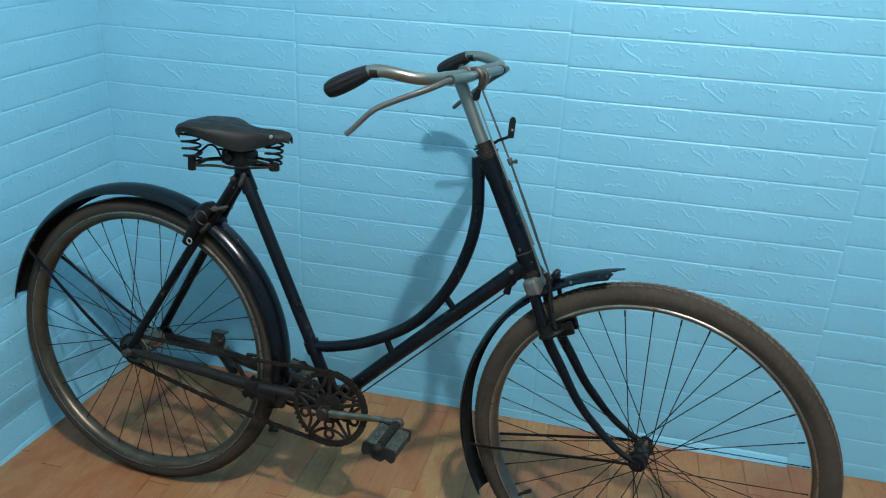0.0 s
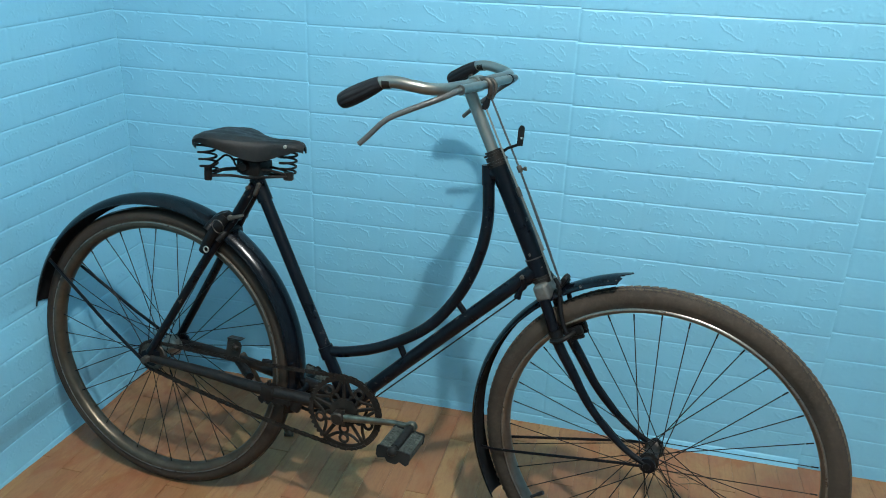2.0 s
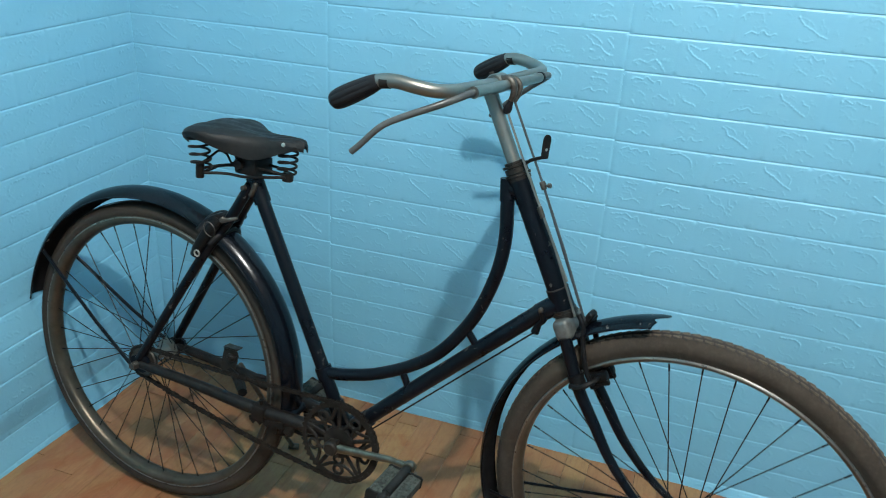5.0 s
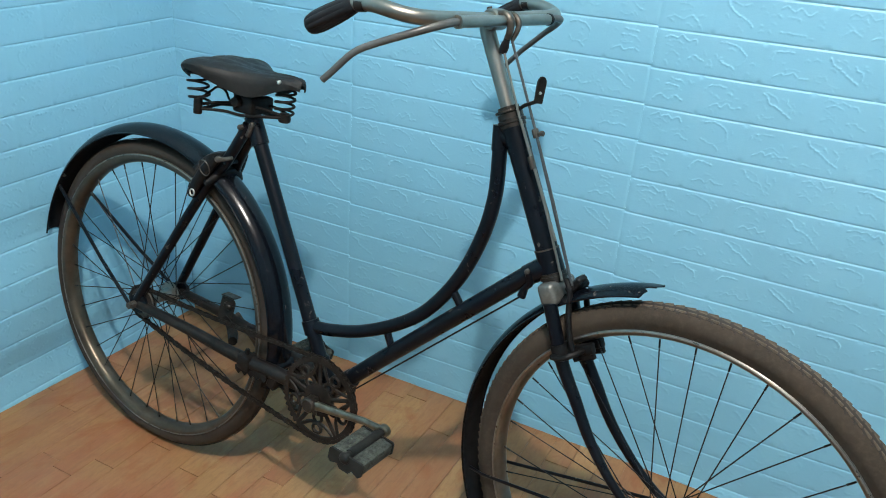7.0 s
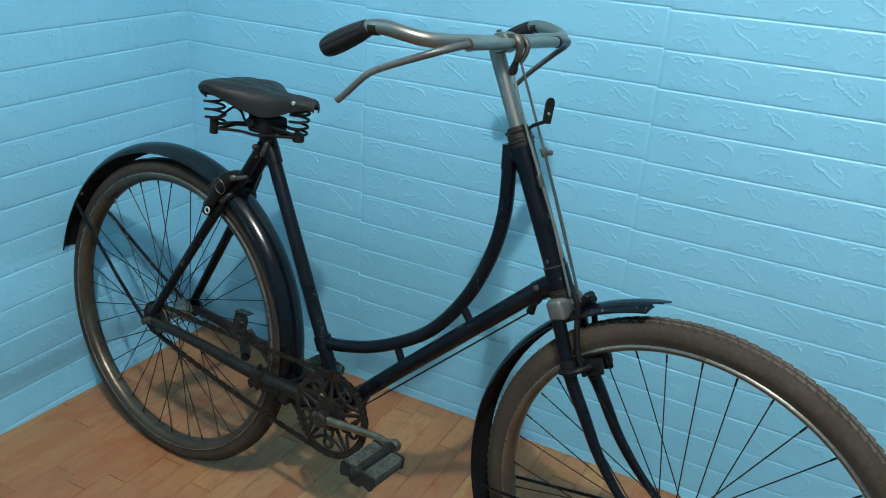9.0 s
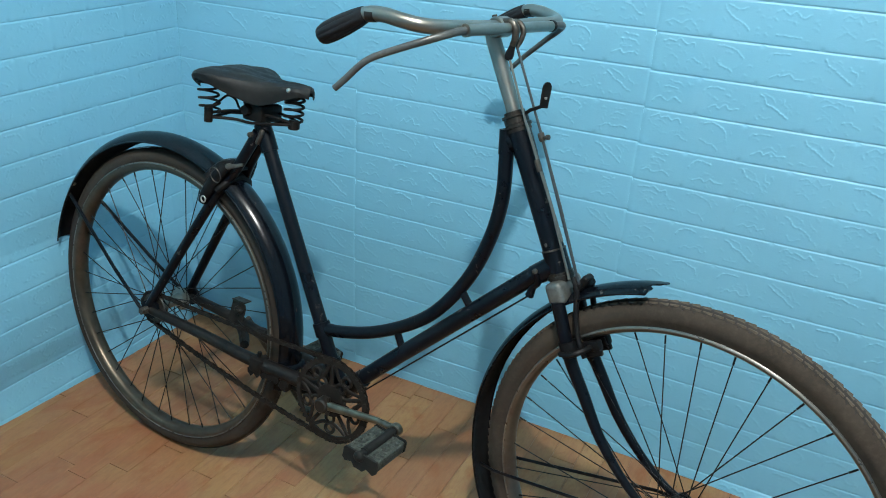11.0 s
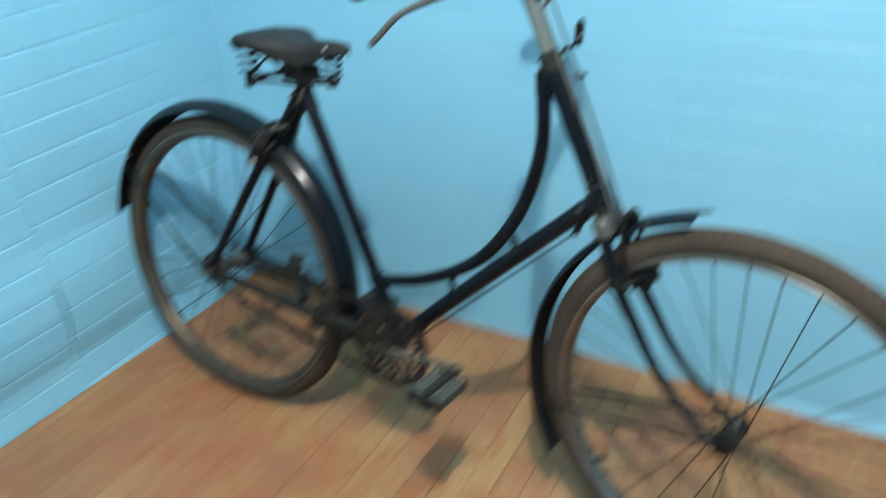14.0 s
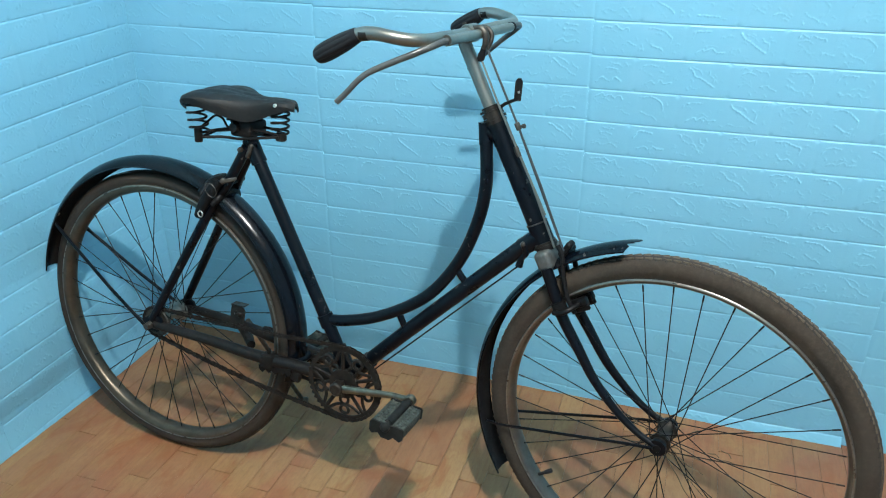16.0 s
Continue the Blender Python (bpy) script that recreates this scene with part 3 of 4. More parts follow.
# ---- wheels ----
def ring_profile(kind):
    if kind == "tyre":
        pts = []
        for k in range(23):
            a = radians(-106 + 212 * k / 22)
            pts.append((0.3375 + 0.0195 * math.cos(a), 0.0195 * math.sin(a)))
        return pts + [(0.3260, 0.0160), (0.3200, 0.0140), (0.3190, 0.0), (0.3200, -0.0140), (0.3260, -0.0160)]
    # a Westwood rim: two rolled shoulders and a round trough between them
    half = [(0.3262, 0.0150), (0.3268, 0.0172), (0.3245, 0.0192), (0.3205, 0.0196), (0.3160, 0.0182), (0.3110, 0.0150), (0.3078, 0.0105), (0.3064, 0.0055), (0.3060, 0.0)]
    if kind == "slim":
        half = [(0.3225, 0.0150), (0.3232, 0.0168), (0.3212, 0.0184), (0.3180, 0.0178), (0.3142, 0.0150), (0.3116, 0.0105), (0.3102, 0.0055), (0.3098, 0.0)]
    return [(r, -y) for r, y in half] + half[-2::-1] + [(0.3180, 0.0145), (0.3120, 0.0), (0.3180, -0.0145)]


def wheel(centre, tyre_material, tyre_label, spokes, flange, wide, m, tread, valve_angle, grow, phase):
    bm = bmesh.new()
    lathe(bm, ring_profile("slim" if tread else "rim"), centre, (0, 1, 0), 128, closed=True)
    rim = part("wheel", bm, RIM if tread else RIM_DARK, bike, "spoked wheel with a dull scratched steel rim", m)
    bm = bmesh.new()
    for y in (-0.0186, 0.0186):
        lathe(bm, [((0.3205 if tread else 0.3240) + 0.0016 * math.cos(a), y + 0.0016 * math.sin(a)) for a in (2 * math.pi * k / 8 for k in range(8))], centre, (0, 1, 0), 128, closed=True)
    part("rim_edge", bm, BRIGHT if tread else EDGE, rim, "worn rolled rim edge")
    bm = bmesh.new()
    lathe(bm, [(r * (1 + grow * (r - 0.32) / 0.037), y * (1 + 6 * grow)) for r, y in ring_profile("tyre")], centre, (0, 1, 0), 128, closed=True)
    part("tyre", bm, tyre_material, rim, tyre_label)
    bm = bmesh.new()
    if tread:
        # low pale blocks over a crown darkened to the shade of the gaps
        base = bmesh.new()
        crown = [(0.3375 + math.sqrt(0.0195**2 - y * y), y) for y in (0.0016 * k - 0.0112 for k in range(15))]
        crown = [((r * (1 + grow * (r - 0.32) / 0.037)) + 0.0004, y * (1 + 6 * grow)) for r, y in crown]
        lathe(base, crown + [(r - 0.003, y) for r, y in crown[::-1]], centre, (0, 1, 0), 128, closed=True)
        part("tread_base", base, TREAD, rim, "rubber darkened as the shaded gaps between the tread blocks")
        count = 136
        for k in range(count):
            for side in (-1, 1):
                turn = Matrix.Translation(centre) @ Matrix.Rotation(-2 * math.pi * (k + (0.5 if side > 0 else 0)) / count, 4, "Y")
                block(bm, (0.0046, 0.0072, 0.0148), turn @ at(0.3578, 0.0074 * side, 0) @ Matrix.Rotation(radians(-20 * side), 4, "Z") @ Matrix.Rotation(radians(9 * side), 4, "X"), 0.0010)
            turn = Matrix.Translation(centre) @ Matrix.Rotation(-2 * math.pi * (k + 0.25) / count, 4, "Y")
            block(bm, (0.0046, 0.0062, 0.0146), turn @ at(0.3594, 0.0, 0) @ Matrix.Rotation(radians(-9), 4, "X"), 0.0010)
    else:
        for k in range(3):
            y = (-0.0045, 0, 0.0045)[k]
            lathe(bm, [(0.3560, y - 0.0016), (0.3575, y - 0.0010), (0.3575, y + 0.0010), (0.3560, y + 0.0016)], centre, (0, 1, 0), 96, closed=True)
    part("tread_band", bm, DUST if tread else tyre_material, rim, "pale dusty tread of small blocks" if tread else "low worn tread ribs")
    if tread:
        # the gaps run out in short shoulder notches, their shade laid on as dark rods
        def skin(a, y):
            r = 0.3375 + math.sqrt(0.0195**2 - y * y)
            r *= 1 + grow * (r - 0.32) / 0.037
            return centre + Vector((r * math.cos(a), y * (1 + 6 * grow), r * math.sin(a)))

        bm = bmesh.new()
        count = 136
        for k in range(count):
            for side in (-1, 1):
                a = 2 * math.pi * (k + 0.02) / count
                tube(bm, [skin(a, 0.0100 * side), skin(a + 0.005, 0.0116 * side), skin(a + 0.012, 0.0122 * side)], 0.0011, 4)
                tube(bm, [skin(a + 0.004, 0.0112 * side), skin(a + 0.003, 0.0136 * side)], 0.0010, 4)
        part("tread", bm, TREAD, rim, "thin dark rods drawn as shaded notches along the tyre shoulders")
    # hub with its flanges
    bm = bmesh.new()
    f, w = flange, wide
    lathe(bm, [(0.006, -w - 0.012), (0.013, -w - 0.009), (0.014, -w - 0.003), (f, -w - 0.002), (f, -w + 0.002), (0.016, -w + 0.006), (0.0135, -w + 0.018), (0.0135, w - 0.018), (0.016, w - 0.006), (f, w - 0.002), (f, w + 0.002), (0.014, w + 0.003), (0.013, w + 0.009), (0.006, w + 0.012)], centre, (0, 1, 0), 28)
    hub = part("hub", bm, HEADMETAL if tread else CHROME, rim, "greasy steel hub" if tread else "bright worn hub")
    bm = bmesh.new()
    reach = 0.046 if tread else 0.082
    tube(bm, [centre + Vector((0, -reach, 0)), centre + Vector((0, reach, 0))], 0.0046, 12)
    for y in (-1, 1):
        for d, r in (((reach - 0.012), 0.0098), ((reach - 0.004), 0.0082)):
            lathe(bm, [(r * 0.9, -0.0045), (r, -0.0035), (r, 0.0035), (r * 0.9, 0.0045)], centre + Vector((0, y * d, 0)), (0, 1, 0), 6)
    part("axle", bm, BLACK if tread else STEEL, rim, "steel axle with hexagonal nuts")
    for k in range(spokes):
        side = -1 if k % 2 else 1
        out = 1 - (k // 2) % 2 if tread else ((k + 1) // 2) % 2
        a_rim = 2 * math.pi * k / spokes + radians(phase)
        swing = radians(72) * (1 if out else -1)
        a_hub = a_rim + swing
        p = centre + Vector((f * 0.88 * math.cos(a_hub), side * (w + (0.003 if out else -0.003)), f * 0.88 * math.sin(a_hub)))
        q = centre + Vector((0.3070 * math.cos(a_rim), side * 0.003, 0.3070 * math.sin(a_rim)))
        bm = bmesh.new()
        tube(bm, [p, p.lerp(q, 0.95)], 0.00108, 6)
        tube(bm, [p.lerp(q, 0.955), q], 0.0016, 6)
        part("spoke", bm, WIRE, rim)
    a = radians(valve_angle)
    way = Vector((math.cos(a), 0, math.sin(a)))
    bm = bmesh.new()
    tube(bm, [centre + way * 0.312, centre + way * 0.288], 0.0036, 10)
    tube(bm, [centre + way * 0.292, centre + way * 0.276], 0.0048, 10)
    part("valve", bm, RUBBER, rim, "black valve stem")
    return rim


rear_wheel = wheel(REAR, TYRE_R, "worn smooth dark grey-brown tyre", 36, 0.0275, 0.031, None, False, 5, -0.005, 2.8)
front_wheel = wheel(FRONT, TYRE_F, "dusty brown tyre with zigzag tread", 36, 0.0200, 0.024, STEER, True, 218, 0.012, 13.6)
bm = bmesh.new()
lathe(bm, [(0.016, -0.0485), (0.035, -0.0475), (0.037, -0.0455), (0.035, -0.0435), (0.016, -0.042)], REAR, (0, 1, 0), 36)
part("sprocket", bm, STEEL, rear_wheel, "small greasy rear sprocket")


# dry stalks caught between the spokes beside the front hub
stalk_rng = random.Random(23)
for start, length, heading in ((0.014, 0.118, -48), (0.018, 0.135, -58), (0.012, 0.085, -30), (0.016, 0.072, -18), (0.010, 0.060, 160), (0.015, 0.050, 205)):
    way = Vector((math.cos(radians(heading)), 0, math.sin(radians(heading))))
    off = Vector((0, stalk_rng.uniform(-0.030, -0.012), 0))
    knots = []
    for k in range(6):
        wobble = Vector((stalk_rng.uniform(-1, 1), 0.4 * stalk_rng.uniform(-1, 1), stalk_rng.uniform(-1, 1))) * 0.0035
        knots.append(FRONT + off * (1 - 0.12 * k) + way * (start + length * k / 5) + wobble)
    bm = bmesh.new()
    tube(bm, spline(knots, 4), [0.0011, 0.0010, 0.0006], 5)
    part("dry_stalk", bm, STRAW, front_wheel, "dry straw stalk caught in the spokes", None)


# ---- mudguards ----
def guard(centre, radius, a0, a1, half, ragged=0.0, dome=0.020):
    """A domed strip of sheet round the wheel from angle a0 to a1 (degrees)."""
    bm = bmesh.new()
    steps, across = 60, 12
    rows = []
    for i in range(steps + 1):
        a = radians(a0 + (a1 - a0) * i / steps)
        ring = []
        for k in range(across + 1):
            t = -1 + 2 * k / across
            r = radius - dome * (1 - math.sqrt(max(0, 1 - (0.93 * t) ** 2)))
            shift = 0.0
            if ragged and i == 0:
                shift = radians(ragged * (0.9 - abs(t - 0.05)) - (1.7 if 0.2 < abs(t) < 0.55 else 0))
            ring.append(Vector((centre.x + r * math.cos(a + shift * (-1 if a1 > a0 else 1)), half * t, centre.z + r * math.sin(a + shift * (-1 if a1 > a0 else 1)))))
        rows.append(ring)
    outer = [[bm.verts.new(p) for p in ring] for ring in rows]
    inner = [[bm.verts.new(centre + (p - centre) * (1 - 0.0016 / radius)) for p in ring] for ring in rows]
    for i in range(steps):
        for k in range(across):
            bm.faces.new((outer[i][k], outer[i][k + 1], outer[i + 1][k + 1], outer[i + 1][k]))
            bm.faces.new((inner[i][k], inner[i + 1][k], inner[i + 1][k + 1], inner[i][k + 1])).material_index = 1
        for k in (0, across):
            bm.faces.new((outer[i][k], outer[i + 1][k], inner[i + 1][k], inner[i][k]))
    for i in (0, steps):
        for k in range(across):
            bm.faces.new((outer[i][k], outer[i][k + 1], inner[i][k + 1], inner[i][k]))
    # rolled edges
    for k in (0, across):
        tube(bm, [ring[k] for ring in rows], 0.0018, 6)
    return bm


rear_guard = part("mudguard", guard(REAR + Vector((0.000, 0, 0.0085)), 0.384, 172, -14, 0.034, 0.0, 0.034), GUARD, bike, "black rear mudguard with worn glossy paint")
front_guard = part("mudguard", guard(FRONT + Vector((-0.005, 0, -0.004)), 0.392, 105, 212, 0.0265, ragged=4.2), GUARD, bike, "black front mudguard with a torn ragged tip", STEER)
for fender in (rear_guard, front_guard):
    fender.data.materials.append(BLACK)  # dull matte black underneath
for y in (-1, 1):
    bm = bmesh.new()
    tube(bm, [(0.000, 0.066 * y, 0.350), (-0.120, 0.052 * y, 0.424), (-0.250, 0.036 * y, 0.514), (-0.306, 0.028 * y, 0.552)], 0.0040, 8)
    part("stay", bm, PAINT, rear_guard, "thin black mudguard stay")
    bm = bmesh.new()
    tube(bm, [(1.182, 0.045 * y, 0.362), (1.140, 0.046 * y, 0.356), (0.862, 0.030 * y, 0.286), (0.826, 0.018 * y, 0.276)], 0.0034, 8, flat=0.7)
    part("stay", bm, PAINT, front_guard, "thin black mudguard stay", None)
for y, x, z in ((-0.012, 0.004, 0.7385), (-0.017, -0.305, 0.574)):
    bm = bmesh.new()
    lathe(bm, [(0.0, 0.0030), (0.003, 0.0022), (0.0042, 0.0), (0.0042, -0.004)], (x, y, z), Vector((x - REAR.x, -0.02, z - REAR.z)), 10)
    part("bolt", bm, BRASS, rear_guard, "small pale bolt head")


# ---- fork, head parts and front brake ----
def fork_part():
    bm = bmesh.new()
    for y in (-1, 1):
        blade = spline([(0.944, 0.032 * y, 0.664), (0.959, 0.032 * y, 0.628), (0.983, 0.033 * y, 0.574), (1.017, 0.034 * y, 0.522), (1.056, 0.036 * y, 0.464), (1.104, 0.038 * y, 0.414), (1.150, 0.039 * y, 0.381), (FRONT.x, 0.0395 * y, FRONT.z)], 6)
        tube(bm, blade, [0.0112, 0.0112, 0.0108, 0.0100, 0.0088, 0.0075, 0.0066, 0.006], 12)
        lathe(bm, [(0.011, -0.004), (0.0165, -0.0036), (0.0165, 0.0036), (0.011, 0.004)], Vector((FRONT.x, 0.0395 * y, FRONT.z)), (0, 1, 0), 16)
    ob = part("fork", bm, PAINT, bike, "black curved fork blades", STEER)
    bm = bmesh.new()
    # crown: a rounded cap over both blades
    m = Matrix.Translation(head(-0.022)) @ Matrix.Rotation(radians(-27.5), 4, "Y")
    block(bm, (0.031, 0.076, 0.038), m, 0.009, 3)
    part("crown", bm, CROWN, ob, "silvery fork crown cap")
    bm = bmesh.new()
    for lo, hi, r in ((-0.008, -0.002, 0.021), (-0.002, 0.003, 0.0235), (0.003, 0.008, 0.022)):
        tube(bm, [head(lo), head(hi)], r, 20)
    part("lower_bearing_ring", bm, HEADMETAL, ob, "brownish steel bearing ring")
    return ob


fork = fork_part()
bm = bmesh.new()
for lo, hi, r in ((0.246, 0.252, 0.020999999999999998), (0.253, 0.258, 0.023), (0.259, 0.268, 0.0205), (0.270, 0.274, 0.0225), (0.275, 0.279, 0.0175)):
    tube(bm, [head(lo), head(hi)], r, 20)
tube(bm, [head(0.240), head(0.276)], 0.0158, 18)
headset = part("headset", bm, HEADMETAL, bike, "stacked brownish steel headset rings", STEER)

# lamp bracket: an angled arm with an upright slotted tongue
bm = bmesh.new()
arm = [head(0.269, -0.004, 0.020), head(0.272, -0.006, 0.034), Vector((0.853, -0.011, 0.962)), Vector((0.859, -0.012, 0.966))]
tube(bm, arm, 0.0030, 8, flat=0.8)
outline = [(-0.0074, -0.004), (0.0074, -0.004), (0.0082, 0.026), (0.0072, 0.0315), (0.0038, 0.0355), (0.0, 0.0365), (-0.0038, 0.0355), (-0.0072, 0.0315), (-0.0082, 0.026)]
plate(bm, outline, 0.0030, at(0.859, -0.011, 0.965, 0, 4, 70))
bracket = part("lamp_bracket", bm, RUST, bike, "small dark lamp bracket with a slotted tongue", STEER)
bm = bmesh.new()
lathe(bm, [(0.0, -0.003), (0.0022, -0.003), (0.0022, 0.003), (0.0, 0.003)], (0.8595, -0.0115, 0.977), (0.94, -0.34, 0), 10)
part("bolt", bm, BRASS, bracket)

BAR_Z = 1.070
bm = bmesh.new()
tube(bm, [head(0.27), Vector((0.7445, 0, 1.048)), Vector((0.7405, 0, 1.064))], [0.0122, 0.0126, 0.0138], 18)
block(bm, (0.028, 0.026, 0.022), at(0.749, 0, 1.064, 0, -14, 0), 0.008, 3)
lathe(bm, [(0.0150, -0.016), (0.0165, -0.014), (0.0165, 0.014), (0.0150, 0.016)], (0.755, 0, BAR_Z), (0, 1, 0), 20)
stem = part("stem", bm, CHROME, bike, "worn nickel-plated handlebar stem", STEER)
bm = bmesh.new()
tube(bm, [(0.744, 0, BAR_Z + 0.008), (0.741, 0, BAR_Z + 0.017)], 0.0045, 6)
tube(bm, [(0.741, 0.004, BAR_Z + 0.006), (0.735, 0.006, BAR_Z + 0.012)], 0.0025, 6)
part("bolt", bm, STEEL, stem)


def bar_side(y):
    return [(0.756, 0, BAR_Z), (0.757, 0.05 * y, BAR_Z + 0.001), (0.760, 0.105 * y, BAR_Z + 0.003), (0.761, 0.145 * y, BAR_Z + 0.004), (0.755, 0.170 * y, BAR_Z + 0.005), (0.741, 0.188 * y, BAR_Z + 0.007), (0.719, 0.200 * y, BAR_Z + 0.011), (0.690, 0.207 * y, BAR_Z + 0.015), (0.662, 0.212 * y, BAR_Z + 0.012), (0.625, 0.221 * y, BAR_Z - 0.006), (0.594, 0.228 * y, BAR_Z - 0.024)]


bm = bmesh.new()
line = spline([*bar_side(-1)[::-1], *bar_side(1)[1:]], 8)
tube(bm, line, 0.0110, 16)
bar = part("handlebar", bm, CHROME, bike, "swept-back worn nickel handlebar", STEER)
# the two brake levers, side by side along the bar: forward, outward, above the bar; the one by the wall is bent closer in
LEVERS = {
    -1: [(0.777, 0.100, 0.001), (0.776, 0.132, 0.0), (0.768, 0.160, -0.006), (0.750, 0.184, -0.016), (0.722, 0.204, -0.029), (0.694, 0.222, -0.043), (0.680, 0.230, -0.053), (0.668, 0.235, -0.065), (0.652, 0.242, -0.083), (0.639, 0.247, -0.096)],
    1: [(0.777, 0.100, 0.001), (0.779, 0.135, 0.003), (0.776, 0.158, 0.0), (0.757, 0.176, -0.012), (0.732, 0.186, -0.028), (0.707, 0.194, -0.046), (0.680, 0.202, -0.066), (0.655, 0.212, -0.085), (0.629, 0.223, -0.106)],
}
for y in (-1, 1):
    pts = spline(bar_side(y)[8:], 6)
    end = pts[-1] + (pts[-1] - pts[-2]).normalized() * 0.010
    bm = bmesh.new()
    # a fat barrel with flutes along it
    body = [pts[0] + (end - pts[0]) * k / 24 for k in range(25)]
    swell = np.interp(np.linspace(0, 1, 25), [0, 0.05, 0.2, 0.4, 0.6, 0.78, 0.9, 0.97, 1.0], [0.0120, 0.0130, 0.0148, 0.0162, 0.0168, 0.0166, 0.0152, 0.0124, 0.0080])
    tube(bm, body, [float(r) for r in swell], 40)
    way = (end - pts[0]).normalized()
    side = way.cross(Vector((0, 0, 1))).normalized()
    for v in bm.verts:
        d = (v.co - pts[0]).dot(way)
        foot_point = pts[0] + way * d
        out = v.co - foot_point
        turn = math.atan2(out.dot(way.cross(side)), out.dot(side))
        if 0.1 < d / (end - pts[0]).length < 0.93 and math.cos(10 * turn) > 0.55:
            v.co = foot_point + out * 0.925
    part("grip", bm, RUBBER, bar, "black fluted rubber grip")
    # the patch of peeled plating just ahead of the grip
    bm = bmesh.new()
    tube(bm, spline(bar_side(y)[7:9], 6)[2:6], 0.0113, 14)
    part("tape_band", bm, HEADMETAL, bar, "dark worn band beside the grip")
    # brake lever: turns in a tube along the bar and drops to a bent end
    bm = bmesh.new()
    lever = spline([(x, d * y, BAR_Z + h) for x, d, h in LEVERS[y]], 7)
    tube(bm, lever, [0.0060, 0.0060, 0.0056, 0.0052, 0.0052, 0.0052], 12, flat=0.9)
    part("brake_lever", bm, DULL, bar, "dull silver rod brake lever")
    bm = bmesh.new()
    tube(bm, [(0.777, 0.116 * y, BAR_Z + 0.001), (0.777, 0.122 * y, BAR_Z + 0.001)], 0.0098, 14)
    part("lever_clip", bm, CHROME if y < 0 else RUST, bar, "collar where the lever leaves its tube")
bm = bmesh.new()
tube(bm, [(0.777, -0.118, BAR_Z + 0.001), (0.777, 0.118, BAR_Z + 0.001)], 0.0088, 14)
part("lever_tube", bm, CHROME, bar, "thin plated tube in front of the bar")

# the two brake arms in the middle of the bar, with their rods
for line, radii, material in (([(0.764, -0.006, BAR_Z + 0.009), (0.779, -0.006, BAR_Z + 0.010), (0.788, -0.006, BAR_Z + 0.001), (0.788, -0.005, BAR_Z - 0.014), (0.784, -0.004, BAR_Z - 0.024)], [0.0062, 0.0066, 0.0062, 0.0056, 0.0050], STEEL), ([(0.770, 0.014, BAR_Z + 0.010), (0.781, 0.014, BAR_Z + 0.009), (0.790, 0.014, BAR_Z - 0.001), (0.790, 0.011, BAR_Z - 0.014), (0.786, 0.006, BAR_Z - 0.028)], [0.0046, 0.0048, 0.0046, 0.0042, 0.0036], STEEL)):
    bm = bmesh.new()
    tube(bm, spline(line, 5), radii, 10)
    part("brake_arm", bm, material, bar, "short curved brake arm")
bm = bmesh.new()
tube(bm, spline([(0.786, -0.004, BAR_Z - 0.018), (0.781, -0.002, BAR_Z - 0.032), (0.777, 0.0, BAR_Z - 0.042), (0.775, 0.0, BAR_Z - 0.048)], 5), [0.0046, 0.0052, 0.0072, 0.0070, 0.0048], 12)
part("arm_knob", bm, RUBBER, bar, "black knob at the end of a brake arm")
bm = bmesh.new()
tube(bm, [(0.777, 0.0, BAR_Z - 0.043), (0.832, -0.016, 0.936), (0.902, -0.020, 0.812), head(-0.005, -0.020, 0.026)], 0.0021, 8)
tube(bm, [(0.836, -0.016, 0.930), (0.930, -0.020, 0.762)], 0.0023, 8)
rod_a = part("brake_rod", bm, CHROME, bike, "thin silvery brake rod beside the head tube", STEER)
bm = bmesh.new()
tube(bm, [(0.786, 0.006, BAR_Z - 0.026), (0.860, -0.008, 0.918), (0.916, -0.016, 0.815), (0.964, -0.018, 0.712), (0.970, -0.018, 0.700)], 0.0022, 8)
tube(bm, [(0.862, -0.011, 0.918), (0.958, -0.018, 0.724)], 0.0023, 8)
rod_b = part("brake_rod", bm, ROD, bike, "thin silvery brake rod ahead of the head tube", STEER)
for x, z in ((0.863, 0.916),):
    bm = bmesh.new()
    lathe(bm, [(0.0048, -0.007), (0.0055, -0.005), (0.0055, 0.005), (0.0048, 0.007)], (x, -0.012, z), AXIS, 8)
    tube(bm, [(x, -0.012, z), (x + 0.015, -0.014, z + 0.003)], 0.0024, 8)
    tube(bm, [(x + 0.010, -0.014, z + 0.002), (x + 0.015, -0.014, z + 0.003)], 0.0042, 6)
    part("rod_clamp", bm, STEEL, rod_b, "small rusty screw clamp")
bm = bmesh.new()
lathe(bm, [(0.0042, -0.010), (0.0048, -0.006), (0.0048, 0.006), (0.0042, 0.010)], (0.868, -0.020, 0.872), AXIS, 10)
part("rod_guide", bm, STEEL, rod_a, "small rod guide")

# front stirrup brake: the fork-mounted guide, two side rods and two pads under the rim
bm = bmesh.new()
tube(bm, spline([head(-0.002, -0.020, 0.034), Vector((0.970, -0.022, 0.690)), Vector((0.976, -0.026, 0.655)), Vector((0.990, -0.030, 0.612)), Vector((1.006, -0.030, 0.586))], 6), 0.0046, 10)
tube(bm, spline([Vector((0.972, 0.022, 0.690)), Vector((0.980, 0.028, 0.650)), Vector((0.996, 0.030, 0.606)), Vector((1.010, 0.030, 0.586))], 6), 0.0050, 10)
tube(bm, [(0.968, -0.024, 0.694), (0.972, 0.024, 0.694)], 0.0062, 10)
block(bm, (0.012, 0.024, 0.030), at(0.972, -0.004, 0.700, 0, 27, 0), 0.003)
stirrup = part("front_brake", bm, BLACK, bike, "dark rusty stirrup brake", STEER)
